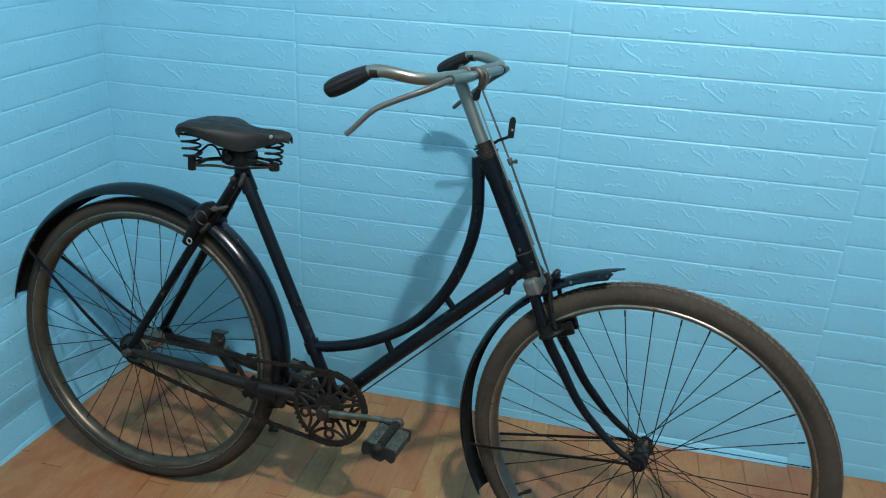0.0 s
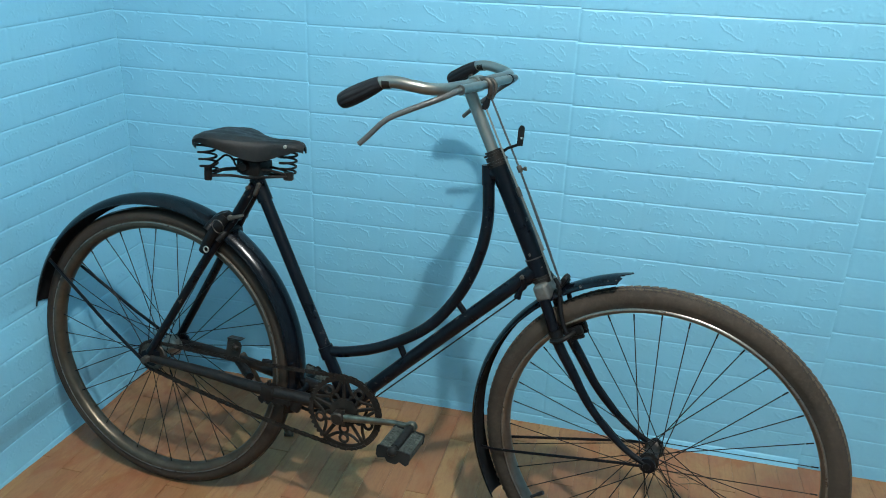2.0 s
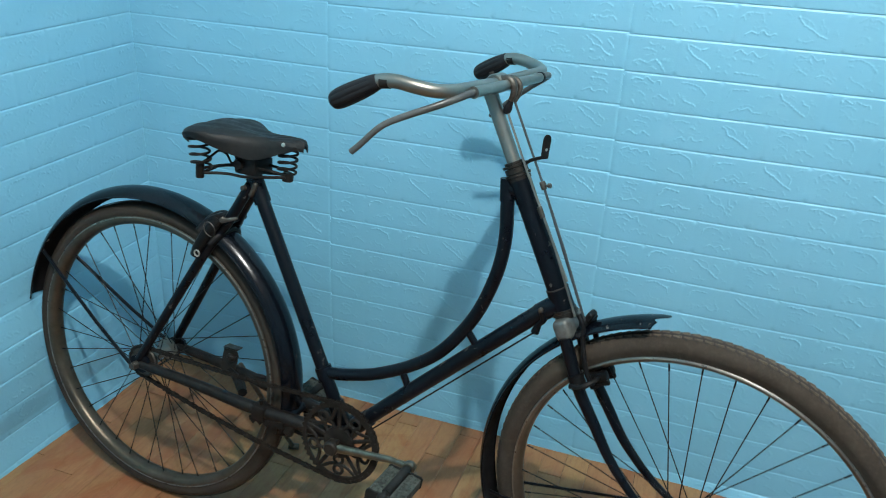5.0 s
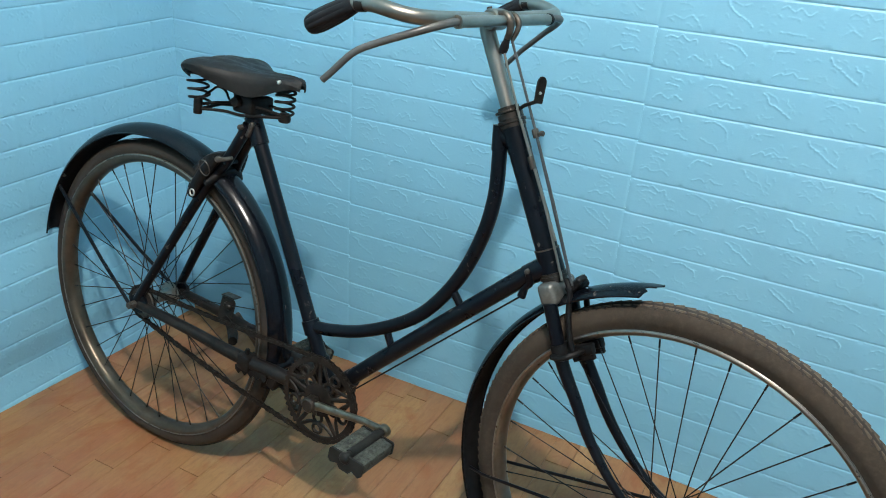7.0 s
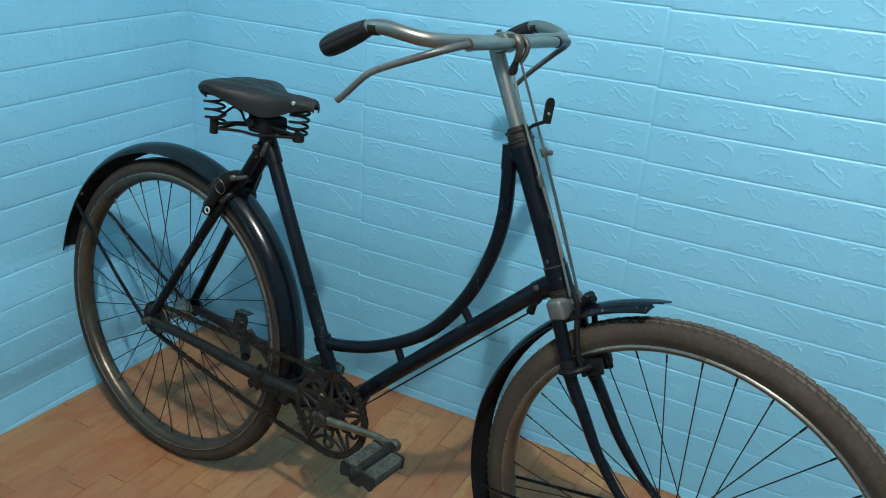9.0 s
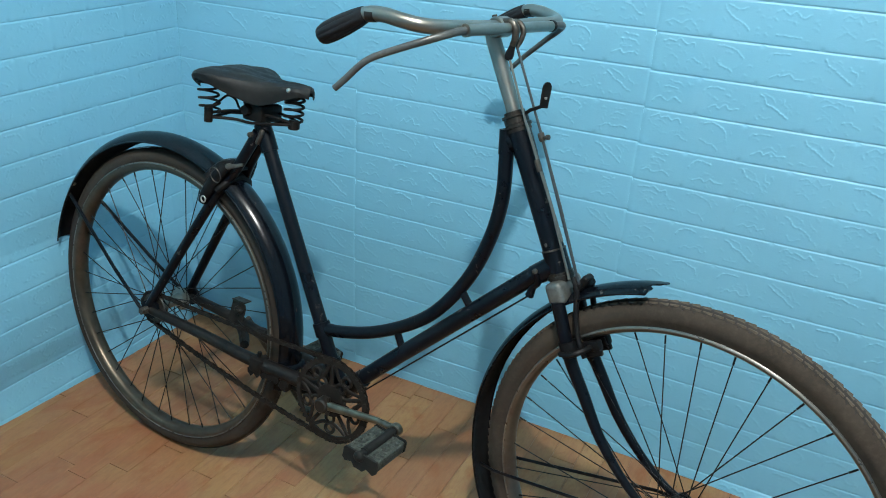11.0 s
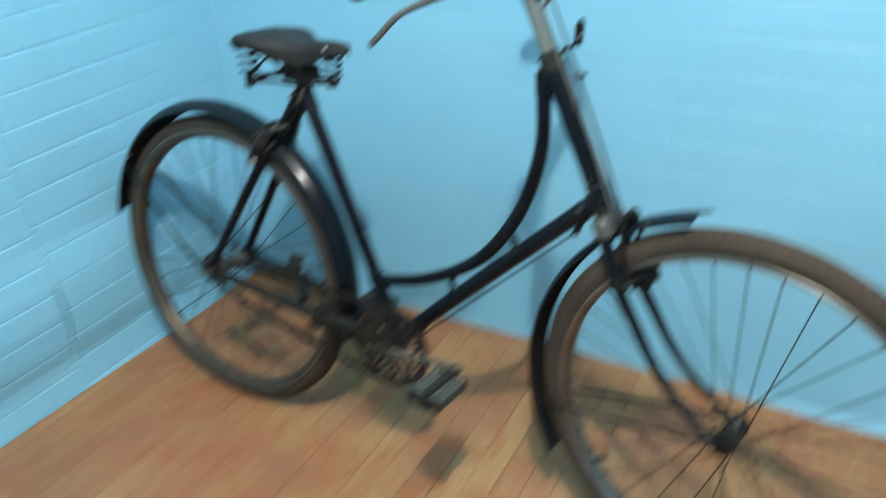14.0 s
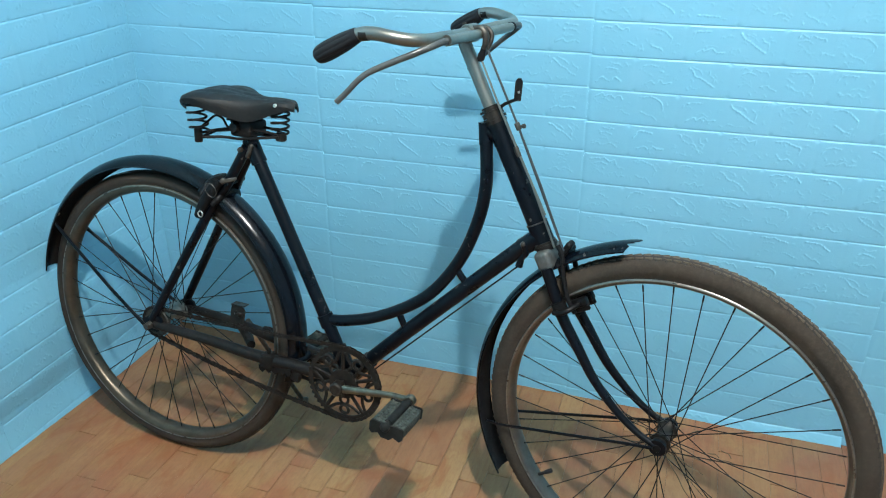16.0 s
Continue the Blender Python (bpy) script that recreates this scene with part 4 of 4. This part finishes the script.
for y in (-1, 1):
    bm = bmesh.new()
    block(bm, (0.034, 0.014, 0.017), at(1.008, 0.015 * y, 0.603, 0, -28, 0), 0.003, 2)
    block(bm, (0.034, 0.008, 0.016), at(1.012, 0.015 * y, 0.594, 0, -28, 0), 0.002)
    part("brake_pad", bm, BLACK, stirrup, "brake block in a metal shoe")
bm = bmesh.new()
tube(bm, spline([Vector((0.970, -0.046, 0.584)), Vector((0.990, -0.051, 0.592)), Vector((1.002, -0.044, 0.600)), Vector((1.008, -0.026, 0.603)), Vector((1.008, 0.026, 0.603)), Vector((1.000, 0.044, 0.594))], 6), 0.0050, 8)
for y in (-1, 1):
    tube(bm, [(0.971, 0.033 * y, 0.603), (0.983, 0.033 * y, 0.580)], 0.0142, 12)
part("brake_guide", bm, BLACK, stirrup, "clamp band round the fork blades")


# ---- saddle ----
def saddle():
    bm = bmesh.new()
    s_key = [0.140, 0.148, 0.161, 0.180, 0.205, 0.232, 0.260, 0.289, 0.318, 0.345, 0.368, 0.381]
    w_key = [0.052, 0.074, 0.090, 0.096, 0.094, 0.080, 0.060, 0.045, 0.036, 0.030, 0.024, 0.010]
    h_key = [0.897, 0.910, 0.921, 0.926, 0.926, 0.922, 0.918, 0.915, 0.915, 0.916, 0.914, 0.906]
    d_key = [0.009, 0.011, 0.012, 0.015, 0.022, 0.031, 0.038, 0.040, 0.031, 0.019, 0.011, 0.005]
    fine = np.concatenate([np.linspace(0.140, 0.162, 7)[:-1], np.linspace(0.162, 0.368, 24), np.linspace(0.368, 0.381, 6)[1:]])

    def smooth(keys):
        pts = spline([(a, b, 0) for a, b in zip(s_key, keys)], 8)
        return np.interp(fine, [p.x for p in pts], [p.y for p in pts])

    w, h, d = smooth(w_key), smooth(h_key), smooth(d_key)
    across = 28
    outer, inner = [], []
    for i, s in enumerate(fine):
        ring = []
        for k in range(across + 1):
            t = -1 + 2 * k / across
            e = abs(t)
            if e < 0.66:
                y, z = w[i] * (e / 0.66) * 0.94, h[i] - 0.010 * (e / 0.66) ** 3 - 0.004 * (1 - e) * math.sin(math.pi * (s - 0.140) / 0.241)
            else:
                q = (e - 0.66) / 0.34
                y, z = w[i] * (0.94 + 0.06 * math.sin(min(1, 2 * q) * math.pi / 2) - 0.10 * max(0, q - 0.4)), h[i] - 0.010 - d[i] * q
            z += 0.0012 * math.sin(41 * s + 9 * t) + 0.0008 * math.sin(73 * s - 23 * t)
            ring.append(Vector((s, math.copysign(y, t), z)))
        outer.append([bm.verts.new(p) for p in ring])
        c = Vector((s, 0, h[i] - 0.02))
        inner.append([bm.verts.new(p + (c - p).normalized() * 0.0045) for p in ring])
    n = len(fine)
    for i in range(n - 1):
        for k in range(across):
            bm.faces.new((outer[i][k], outer[i][k + 1], outer[i + 1][k + 1], outer[i + 1][k]))
            bm.faces.new((inner[i][k], inner[i + 1][k], inner[i + 1][k + 1], inner[i][k + 1]))
        for k in (0, across):
            bm.faces.new((outer[i][k], outer[i + 1][k], inner[i + 1][k], inner[i][k]))
    for i in (0, n - 1):
        for k in range(across):
            bm.faces.new((outer[i][k], outer[i][k + 1], inner[i][k + 1], inner[i][k]))
    top = part("saddle", bm, LEATHER, bike, "dark grey sprung leather saddle, worn and creased")
    for x, y, z in ((0.349, -0.0295, 0.903), (0.349, 0.0295, 0.903)):
        bm = bmesh.new()
        lathe(bm, [(0.0, -0.0022), (0.0030, -0.0016), (0.0040, 0.0), (0.0040, 0.004)], (x, y, z), (0, math.copysign(1, -y), 0.15), 12)
        part("rivet", bm, BRASS, top, "pale metal rivet")

    def coil(x, y, z0, z1, r, turns, lean=0.0):
        bm = bmesh.new()
        pts = []
        for k in range(int(turns * 16) + 1):
            a = 2 * math.pi * k / 16
            t = k / (turns * 16)
            pts.append((x + lean * t + r * math.cos(a), y + r * math.sin(a), z0 + (z1 - z0) * t))
        tube(bm, pts, 0.0026, 7)
        part("spring", bm, RUST, top, "dark coil spring")

    for y in (-0.062, 0.062):
        coil(0.185, y, 0.838, 0.902, 0.0190, 4.3, -0.012)
    coil(0.340, 0, 0.843, 0.897, 0.0180, 4.2, 0.004)
    bm = bmesh.new()
    for y in (-1, 1):
        tube(bm, spline([(0.180, 0.062 * y, 0.834), (0.215, 0.034 * y, 0.842), (0.262, 0.022 * y, 0.846), (0.310, 0.018 * y, 0.845), (0.342, 0.010 * y, 0.840)], 6), 0.0030, 8)
        tube(bm, spline([(0.182, 0.064 * y, 0.826), (0.225, 0.040 * y, 0.828), (0.262, 0.030 * y, 0.826), (0.310, 0.022 * y, 0.832), (0.344, 0.010 * y, 0.836)], 6), 0.0030, 8)
        lathe(bm, [(0.007, -0.014), (0.0085, -0.012), (0.0085, 0.016), (0.007, 0.018)], (0.182, 0.064 * y, 0.830), (0, 0, 1), 12)
        tube(bm, spline([(0.184, 0.060 * y, 0.846), (0.200, 0.050 * y, 0.862), (0.212, 0.044 * y, 0.872), (0.224, 0.036 * y, 0.866), (0.232, 0.032 * y, 0.850), (0.246, 0.030 * y, 0.852)], 5), 0.0024, 7)
    tube(bm, [(0.182, -0.064, 0.824), (0.176, 0, 0.830), (0.182, 0.064, 0.824)], 0.0034, 8)
    lathe(bm, [(0.009, -0.010), (0.0115, -0.008), (0.0115, 0.006), (0.009, 0.008)], (0.343, 0, 0.836), (0, 0, 1), 14)
    part("spring_frame", bm, RUST, top, "dark bent wire undercarriage")
    bm = bmesh.new()
    block(bm, (0.052, 0.062, 0.034), at(0.262, 0, 0.846), 0.007, 2)
    lathe(bm, [(0.010, -0.040), (0.012, -0.036), (0.012, 0.036), (0.010, 0.040)], (0.252, 0, 0.850), (0, 1, 0), 6)
    block(bm, (0.030, 0.050, 0.020), at(0.246, 0, 0.866), 0.005, 2)
    part("saddle_clamp", bm, RUST, top, "black saddle clamp")
    bm = bmesh.new()
    tube(bm, [(0.262, 0, 0.812), (0.254, 0, 0.850)], 0.0125, 14)
    part("seat_post", bm, STEEL, bike)
    return top


saddle()


# ---- drive train ----
RING = BB + Vector((0.010, -0.046, 0.002))
bm = bmesh.new()
teeth = 46
outline_out, outline_in = [], []
for k in range(teeth * 4):
    a = 2 * math.pi * k / (teeth * 4)
    r = (0.0845, 0.0875, 0.0900, 0.0875)[k % 4]
    outline_out.append((r * math.cos(a), r * math.sin(a)))
    outline_in.append((0.0765 * math.cos(a), 0.0765 * math.sin(a)))
v = [[bm.verts.new(RING + Vector((x, y, z))) for x, z in o] for o in (outline_out, outline_in) for y in (-0.0016, 0.0016)]
for k in range(teeth * 4):
    j = (k + 1) % (teeth * 4)
    for a, b in ((0, 1), (1, 3), (3, 2), (2, 0)):
        bm.faces.new((v[a][k], v[a][j], v[b][j], v[b][k]))
lathe(bm, [(0.020, -0.004), (0.034, -0.003), (0.035, 0.003), (0.020, 0.004)], RING, (0, 1, 0), 24)
for k in range(5):
    a = 2 * math.pi * k / 5 + 0.35

    def polar(r, t):
        return RING + Vector((r * math.cos(a + t), 0, r * math.sin(a + t)))

    tube(bm, [polar(0.028, 0), polar(0.0775, 0)], 0.0046, 8, flat=0.6)
    tube(bm, spline([polar(0.076, 0.10), polar(0.056, 0.30), polar(0.050, 0.63), polar(0.056, 0.96), polar(0.076, 1.16)], 5), 0.0040, 8, flat=0.6)
    tube(bm, [polar(0.062 + 0.010 * math.cos(q), 0.63 + 0.16 * math.sin(q)) for q in (2 * math.pi * i / 16 for i in range(16))], 0.0036, 7, closed=True)
    tube(bm, spline([polar(0.032, 0.35), polar(0.044, 0.42), polar(0.050, 0.63), polar(0.044, 0.84), polar(0.032, 0.91)], 5), 0.0036, 7, flat=0.7)
chainring = part("chainring", bm, CHAIN, bike, "rusty dark chainring with curled openings")

CRANK_WAY = Vector((0.180, 0, 0.022)).normalized()


def crank(y, way):
    bm = bmesh.new()
    o = BB + Vector((0.004, y, -0.003))
    e = o + way * 0.178 + Vector((0, math.copysign(0.010, y), 0))
    tube(bm, [o + way * 0.006, o + way * 0.05, o + way * 0.13, e], [0.0100, 0.0084, 0.0074, 0.0080], 12, flat=0.75)
    lathe(bm, [(0.010, -0.007), (0.0125, -0.005), (0.0125, 0.005), (0.010, 0.007)], e, (0, 1, 0), 18)
    arm = part("crank", bm, CRANK, bike, "worn steel cottered crank")
    bm = bmesh.new()
    lathe(bm, [(0.012, -0.012), (0.0155, -0.009), (0.0160, 0.009), (0.012, 0.012)], o, (0, 1, 0), 20)
    tube(bm, [o + Vector((0.012, 0, 0.020)), o + Vector((0.012, 0, -0.018))], 0.004, 8)
    part("crank_boss", bm, HEADMETAL, arm, "dark greasy crank boss with its cotter pin")
    side = math.copysign(1, y)
    tilt = Matrix.Translation(e + Vector((0.002, 0, -0.005))) @ Matrix.Rotation(radians(6 if y < 0 else 14), 4, "Y")
    bm = bmesh.new()
    tube(bm, [e, e + Vector((0, side * 0.114, 0))], 0.0075, 10)
    tube(bm, [e + Vector((0, side * 0.018, 0)), e + Vector((0, side * 0.034, 0)), e + Vector((0, side * 0.100, 0))], [0.0110, 0.0090, 0.0095], 12)
    edge = [(-0.036, 0.007), (-0.033, 0.011), (0.033, 0.011), (0.036, 0.007), (0.036, -0.012), (0.030, -0.018), (0.016, -0.013), (0.009, -0.021), (-0.009, -0.021), (-0.016, -0.013), (-0.030, -0.018), (-0.036, -0.012)]
    plate(bm, edge, 0.003, tilt @ at(0, side * 0.022, 0))
    plate(bm, edge, 0.004, tilt @ at(0, side * 0.112, 0))
    lathe(bm, [(0.006, 0.0), (0.0105, 0.001), (0.0100, 0.005), (0.007, 0.008), (0.0, 0.009)], e + Vector((0, side * 0.112, 0)), (0, side, 0), 14)
    ped = part("pedal", bm, PEDAL_IRON, bike, "block pedal with two studded rubber treads")
    for x in (-1, 1):
        bm = bmesh.new()
        block(bm, (0.0275, 0.087, 0.023), tilt @ at(0.0212 * x, side * 0.067, -0.002), 0.004, 2)
        for k in range(9):
            for q in (-1, 1):
                block(bm, (0.0070, 0.0054, 0.0264), tilt @ at(0.0218 * x + 0.0056 * q, side * (0.030 + 0.0095 * k + 0.002 * q), -0.002), 0.0012)
        part("tread_block", bm, PEDAL, ped, "grey-green studded rubber tread block")
    return arm


crank(-0.062, CRANK_WAY)
crank(0.062, -CRANK_WAY)


def chain():
    bm = bmesh.new()
    c1, r1, c2, r2 = Vector((REAR.x, -0.0455, REAR.z)), 0.036, RING.copy(), 0.0875
    c2.y = -0.0455
    d = (c2 - c1).length
    base = math.atan2(c2.z - c1.z, c2.x - c1.x)
    spread = math.asin((r2 - r1) / d)
    up, low = base + math.pi / 2 + spread, base - math.pi / 2 - spread

    def on(c, r, a):
        return c + Vector((r * math.cos(a), 0, r * math.sin(a)))

    path = []
    a = low
    for k in range(25):
        path.append(on(c2, r2, low + (up - low) * k / 24))
    end = on(c1, r1, up)
    for k in range(1, 30):
        path.append(path[24].lerp(end, k / 30) - Vector((0, 0, 0.006 * math.sin(math.pi * k / 30))))
    for k in range(15):
        path.append(on(c1, r1, up + (2 * math.pi - up + low) * k / 14))
    start = path[0]
    last = path[-1]
    for k in range(1, 30):
        path.append(last.lerp(start, k / 30) - Vector((0, 0, 0.010 * math.sin(math.pi * k / 30))))
    # links every half inch along the loop
    lengths = [0.0]
    for p, q in zip(path, path[1:] + path[:1]):
        lengths.append(lengths[-1] + (q - p).length)
    total = lengths[-1]
    count = 2 * round(total / 0.0254)
    xs, zs = [p.x for p in path] + [path[0].x], [p.z for p in path] + [path[0].z]
    pins = [Vector((np.interp(s, lengths, xs), -0.0455, np.interp(s, lengths, zs))) for s in np.linspace(0, total, count, endpoint=False)]
    for k, p in enumerate(pins):
        q = pins[(k + 1) % count]
        ang = math.atan2(q.z - p.z, q.x - p.x)
        m = Matrix.Translation((p + q) / 2) @ Matrix.Rotation(-ang, 4, "Y")
        y = 0.0038 if k % 2 else 0.0024
        for sgn in (-1, 1):
            outline = [(-0.0085, 0), (-0.0065, 0.0040), (0, 0.0030), (0.0065, 0.0040), (0.0085, 0), (0.0065, -0.0040), (0, -0.0030), (-0.0065, -0.0040)]
            plate(bm, outline, 0.0011, m @ at(0, sgn * y, 0))
        tube(bm, [p + Vector((0, -0.0048, 0)), p + Vector((0, 0.0048, 0))], 0.0024, 6)
    part("chain", bm, CHAIN, bike, "dark rusty oily roller chain", smooth=False)


chain()

# ---- rear brake linkage, stand and lock ----
bm = bmesh.new()
tube(bm, [(0.880, -0.004, 0.648), (0.560, -0.004, 0.338)], 0.0016, 8)
rod = part("brake_rod", bm, RUST, bike, "thin rear brake rod below the down tube")
bm = bmesh.new()
tube(bm, spline([(0.889, -0.014, 0.694), (0.892, -0.010, 0.676), (0.884, -0.006, 0.664), (0.879, -0.004, 0.646)], 5), [0.0075, 0.0065, 0.006, 0.0075], 10)
part("bell_crank", bm, PAINT, rod, "small black brake rod link")
bm = bmesh.new()
tube(bm, spline([(0.560, 0.0, 0.338), (0.545, 0.012, 0.290), (0.510, 0.014, 0.270), (0.450, 0.0, 0.292)], 5), 0.0040, 8)
for y in (-1, 1):
    tube(bm, spline([(0.450, 0.0, 0.292), (0.420, 0.028 * y, 0.300), (0.372, 0.034 * y, 0.318), (0.330, 0.024 * y, 0.322)], 5), 0.0042, 8)
    block(bm, (0.030, 0.014, 0.016), at(0.324, 0.017 * y, 0.326, 0, 75, 0), 0.003)
    block(bm, (0.024, 0.016, 0.034), at(0.398, 0.040 * y, 0.312, 0, 20, 0), 0.004)
part("rear_brake", bm, RUST, bike, "dark rusty rear stirrup brake")
for y in (-1, 1):
    bm = bmesh.new()
    block(bm, (0.034, 0.030, 0.034), at(0.328, 0.044 * y, 0.333, 0, 4, 0), 0.006, 2)
    tube(bm, [(0.328, 0.044 * y, 0.346), (0.328, 0.044 * y, 0.360)], 0.0050, 6)
    tube(bm, [(0.318, 0.044 * y, 0.322), (0.314, 0.044 * y, 0.308)], 0.0045, 6)
    if y < 0:
        teeth = [(0.040, 0.006), (-0.045, 0.006)] + [(-0.045 + 0.0085 * k, -0.012 if k % 2 else -0.004) for k in range(11)]
        plate(bm, teeth, 0.003, at(0.350, -0.052, 0.318, 0, -4, 0))
    part("clamp_band", bm, RUST, bike, "dark clamp band round a chain stay")

# side stand on the far chain stay, its leg down to the floor
bm = bmesh.new()
plate(bm, [(-0.018, -0.026), (-0.019, 0.022), (-0.014, 0.027), (0.014, 0.020), (0.019, 0.012), (0.019, -0.022), (0.010, -0.030), (-0.010, -0.030)], 0.003, at(0.176, 0.046, 0.376, -14, 4, 6))
block(bm, (0.036, 0.026, 0.003), at(0.175, 0.058, 0.400, -6, 4, 6), 0.001)
block(bm, (0.020, 0.012, 0.014), at(0.184, 0.040, 0.384, 0, 20, 0), 0.003)
tube(bm, [(0.186, 0.038, 0.384), (0.186, 0.030, 0.384)], 0.0055, 6)
plate(bm, [(-0.020, 0.006), (0.120, 0.010), (0.126, 0.0), (0.118, -0.008), (-0.016, -0.006)], 0.0025, at(0.030, 0.066, 0.358, 0, 5, 0))
stand = part("side_stand", bm, HEADMETAL, bike, "dirty steel stand bracket on the far chain stay")
bm = bmesh.new()
foot = Vector((0.211, 0.268, 0.0425))
tube(bm, [(0.196, 0.058, 0.362), (0.199, 0.085, 0.322), (0.209, 0.240, 0.085), foot], [0.0065, 0.0062, 0.0062, 0.0062], 10)
tube(bm, [foot + Vector((-0.010, -0.004, 0.0)), foot + Vector((0.014, 0.006, 0.0))], 0.0080, 10)
part("leg", bm, STEEL, stand, "slanting steel stand leg with a foot")
bm = bmesh.new()
tube(bm, spline([(0.188, 0.030, 0.360), (0.215, 0.020, 0.350), (0.236, 0.006, 0.345), (0.262, -0.020, 0.346)], 6), [0.006, 0.010, 0.012, 0.010], 8)
part("spring", bm, RUST, stand, "stand spring and cross bar")

# frame lock: a horseshoe body round the seat stays, its thick bow lying over the rear mudguard
bm = bmesh.new()
for y in (-1, 1):
    tube(bm, spline([(0.156, 0.048 * y, 0.646), (0.168, 0.050 * y, 0.668), (0.188, 0.046 * y, 0.702), (0.208, 0.036 * y, 0.732)], 6), [0.0105, 0.0120, 0.0130, 0.0120], 12, flat=0.85)
for a, lift, r, half in ((59.5, 0.388, 0.0085, 0.045), (64.5, 0.396, 0.0115, 0.046)):
    bow = []
    for k in range(17):
        t = -1 + k / 8
        rad = lift - 0.030 * abs(t) ** 2.5
        bow.append((0.009 + rad * math.cos(radians(a)), half * t, 0.366 + rad * math.sin(radians(a))))
    tube(bm, bow, r, 10)
block(bm, (0.026, 0.036, 0.022), at(0.198, -0.030, 0.727, 0, -28, 0), 0.007, 2)
lock = part("frame_lock", bm, BLACK, bike, "dark old horseshoe lock on the seat stays")
bm = bmesh.new()
tube(bm, [(0.207 + 0.014 * math.cos(a), -0.066 - 0.004 * math.sin(a), 0.715 + 0.016 * math.sin(a)) for a in (2 * math.pi * k / 20 for k in range(20))], 0.0010, 6, closed=True)
part("key_ring", bm, STEEL, lock, "thin wire ring")
bm = bmesh.new()
tube(bm, [(0.176 + 0.0060 * math.cos(a), -0.066, 0.658 + 0.0065 * math.sin(a)) for a in (2 * math.pi * k / 16 for k in range(16))], 0.0016, 6, closed=True)
part("wire_loop", bm, BRASS, lock, "pale wire loop")
bm = bmesh.new()
lathe(bm, [(0.004, -0.006), (0.0065, -0.004), (0.0065, 0.004), (0.004, 0.006)], (0.228, -0.050, 0.735), (0.3, -0.9, 0.1), 12)
tube(bm, spline([(0.226, -0.054, 0.734), (0.242, -0.048, 0.738), (0.257, -0.042, 0.743)], 4), [0.0055, 0.0042, 0.0034], 8, flat=0.7)
part("lock_barrel", bm, STEEL, lock, "greyish lock barrel")


# ---- floor strips ----
# Narrow strips run away from the viewer to the back wall; known end joints by strip, the others follow at random lengths.
STRIP, FIRST = 0.0595, -1.2555
KNOWN = {0: -0.771, 1: -0.555, 2: -0.797, 3: -0.694, 5: -0.650, 7: -0.786, 8: -0.571, 9: -0.742, 10: -0.597, 11: -0.495, 15: -0.595, 16: -0.384, 17: -0.555, 18: -0.414, 29: -0.150, 30: -0.195, 31: -0.145, 32: -0.226, 33: -0.145}


def strip_mesh(length, width):
    bm = bmesh.new()
    block(bm, (width - 0.0007, length - 0.0016, 0.008), at(0, 0, -0.004), 0.0005)
    me = bpy.data.meshes.new("plank")
    bm.to_mesh(me)
    bm.free()
    me.materials.append(PLANK)
    return me


def strips():
    rng = random.Random(5)
    shared, far = {}, []
    for k in range(-1, 73):
        x = FIRST + STRIP * (k + 0.5)
        joint = KNOWN.get(k, -rng.uniform(0.15, 0.75))
        cuts = [joint]
        while cuts[0] > -4.2:
            cuts.insert(0, cuts[0] - rng.choice((0.36, 0.42, 0.46, 0.50)))
        cuts[0] = -4.2
        while cuts[-1] < 0.02:
            cuts.append(cuts[-1] + rng.choice((0.36, 0.42, 0.46, 0.50)))
        cuts[-1] = 0.03
        for a, b in zip(cuts, cuts[1:]):
            size = round(b - a, 3)
            if size < 0.01:
                continue
            if b > -1.25 and k < 42:
                if size not in shared:
                    shared[size] = strip_mesh(size, STRIP)
                ob = new("plank", shared[size])
                ob.matrix_basis = pose(x + rng.uniform(-0.0003, 0.0003), (a + b) / 2, -0.0002 * rng.random(), 0, 0, rng.uniform(-0.05, 0.05))
                ob.parent = floor
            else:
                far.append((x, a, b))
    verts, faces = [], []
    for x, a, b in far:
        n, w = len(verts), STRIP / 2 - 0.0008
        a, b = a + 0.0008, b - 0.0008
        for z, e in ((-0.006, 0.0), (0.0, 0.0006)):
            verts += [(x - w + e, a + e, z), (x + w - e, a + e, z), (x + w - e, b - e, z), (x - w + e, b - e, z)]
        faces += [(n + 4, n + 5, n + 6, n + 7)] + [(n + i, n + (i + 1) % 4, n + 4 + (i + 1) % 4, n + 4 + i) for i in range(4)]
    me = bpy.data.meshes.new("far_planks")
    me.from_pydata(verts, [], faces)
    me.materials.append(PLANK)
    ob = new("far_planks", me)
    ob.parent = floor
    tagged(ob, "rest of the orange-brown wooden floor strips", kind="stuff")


strips()


# ---- litter on the floor ----
def straw(x, y, turn, length, bend):
    bm = bmesh.new()
    tube(bm, spline([(-0.5 * length, 0, 0.0013), (-0.2 * length, 0.4 * bend, 0.0016), (0.15 * length, 0.5 * bend, 0.0040), (0.5 * length, -0.5 * bend, 0.0014)], 6), [0.0010, 0.0013, 0.0012, 0.0008], 6)
    ob = part("straw", bm, STRAW, None, "thin dry straw stalk lying on the floor", at(x, y, 0.0, 0, 0, turn))
    tagged(ob, category="straw", group="straws under the front wheel")


for x, y, turn, length, bend in ((0.399, -0.132, -14, 0.030, 0.006), (0.366, -0.160, -31, 0.040, -0.005), (0.415, -0.152, 12, 0.064, 0.004), (0.355, -0.051, 22, 0.026, 0.004), (0.430, -0.118, -40, 0.034, 0.005)):
    straw(x, y, turn, length, bend)
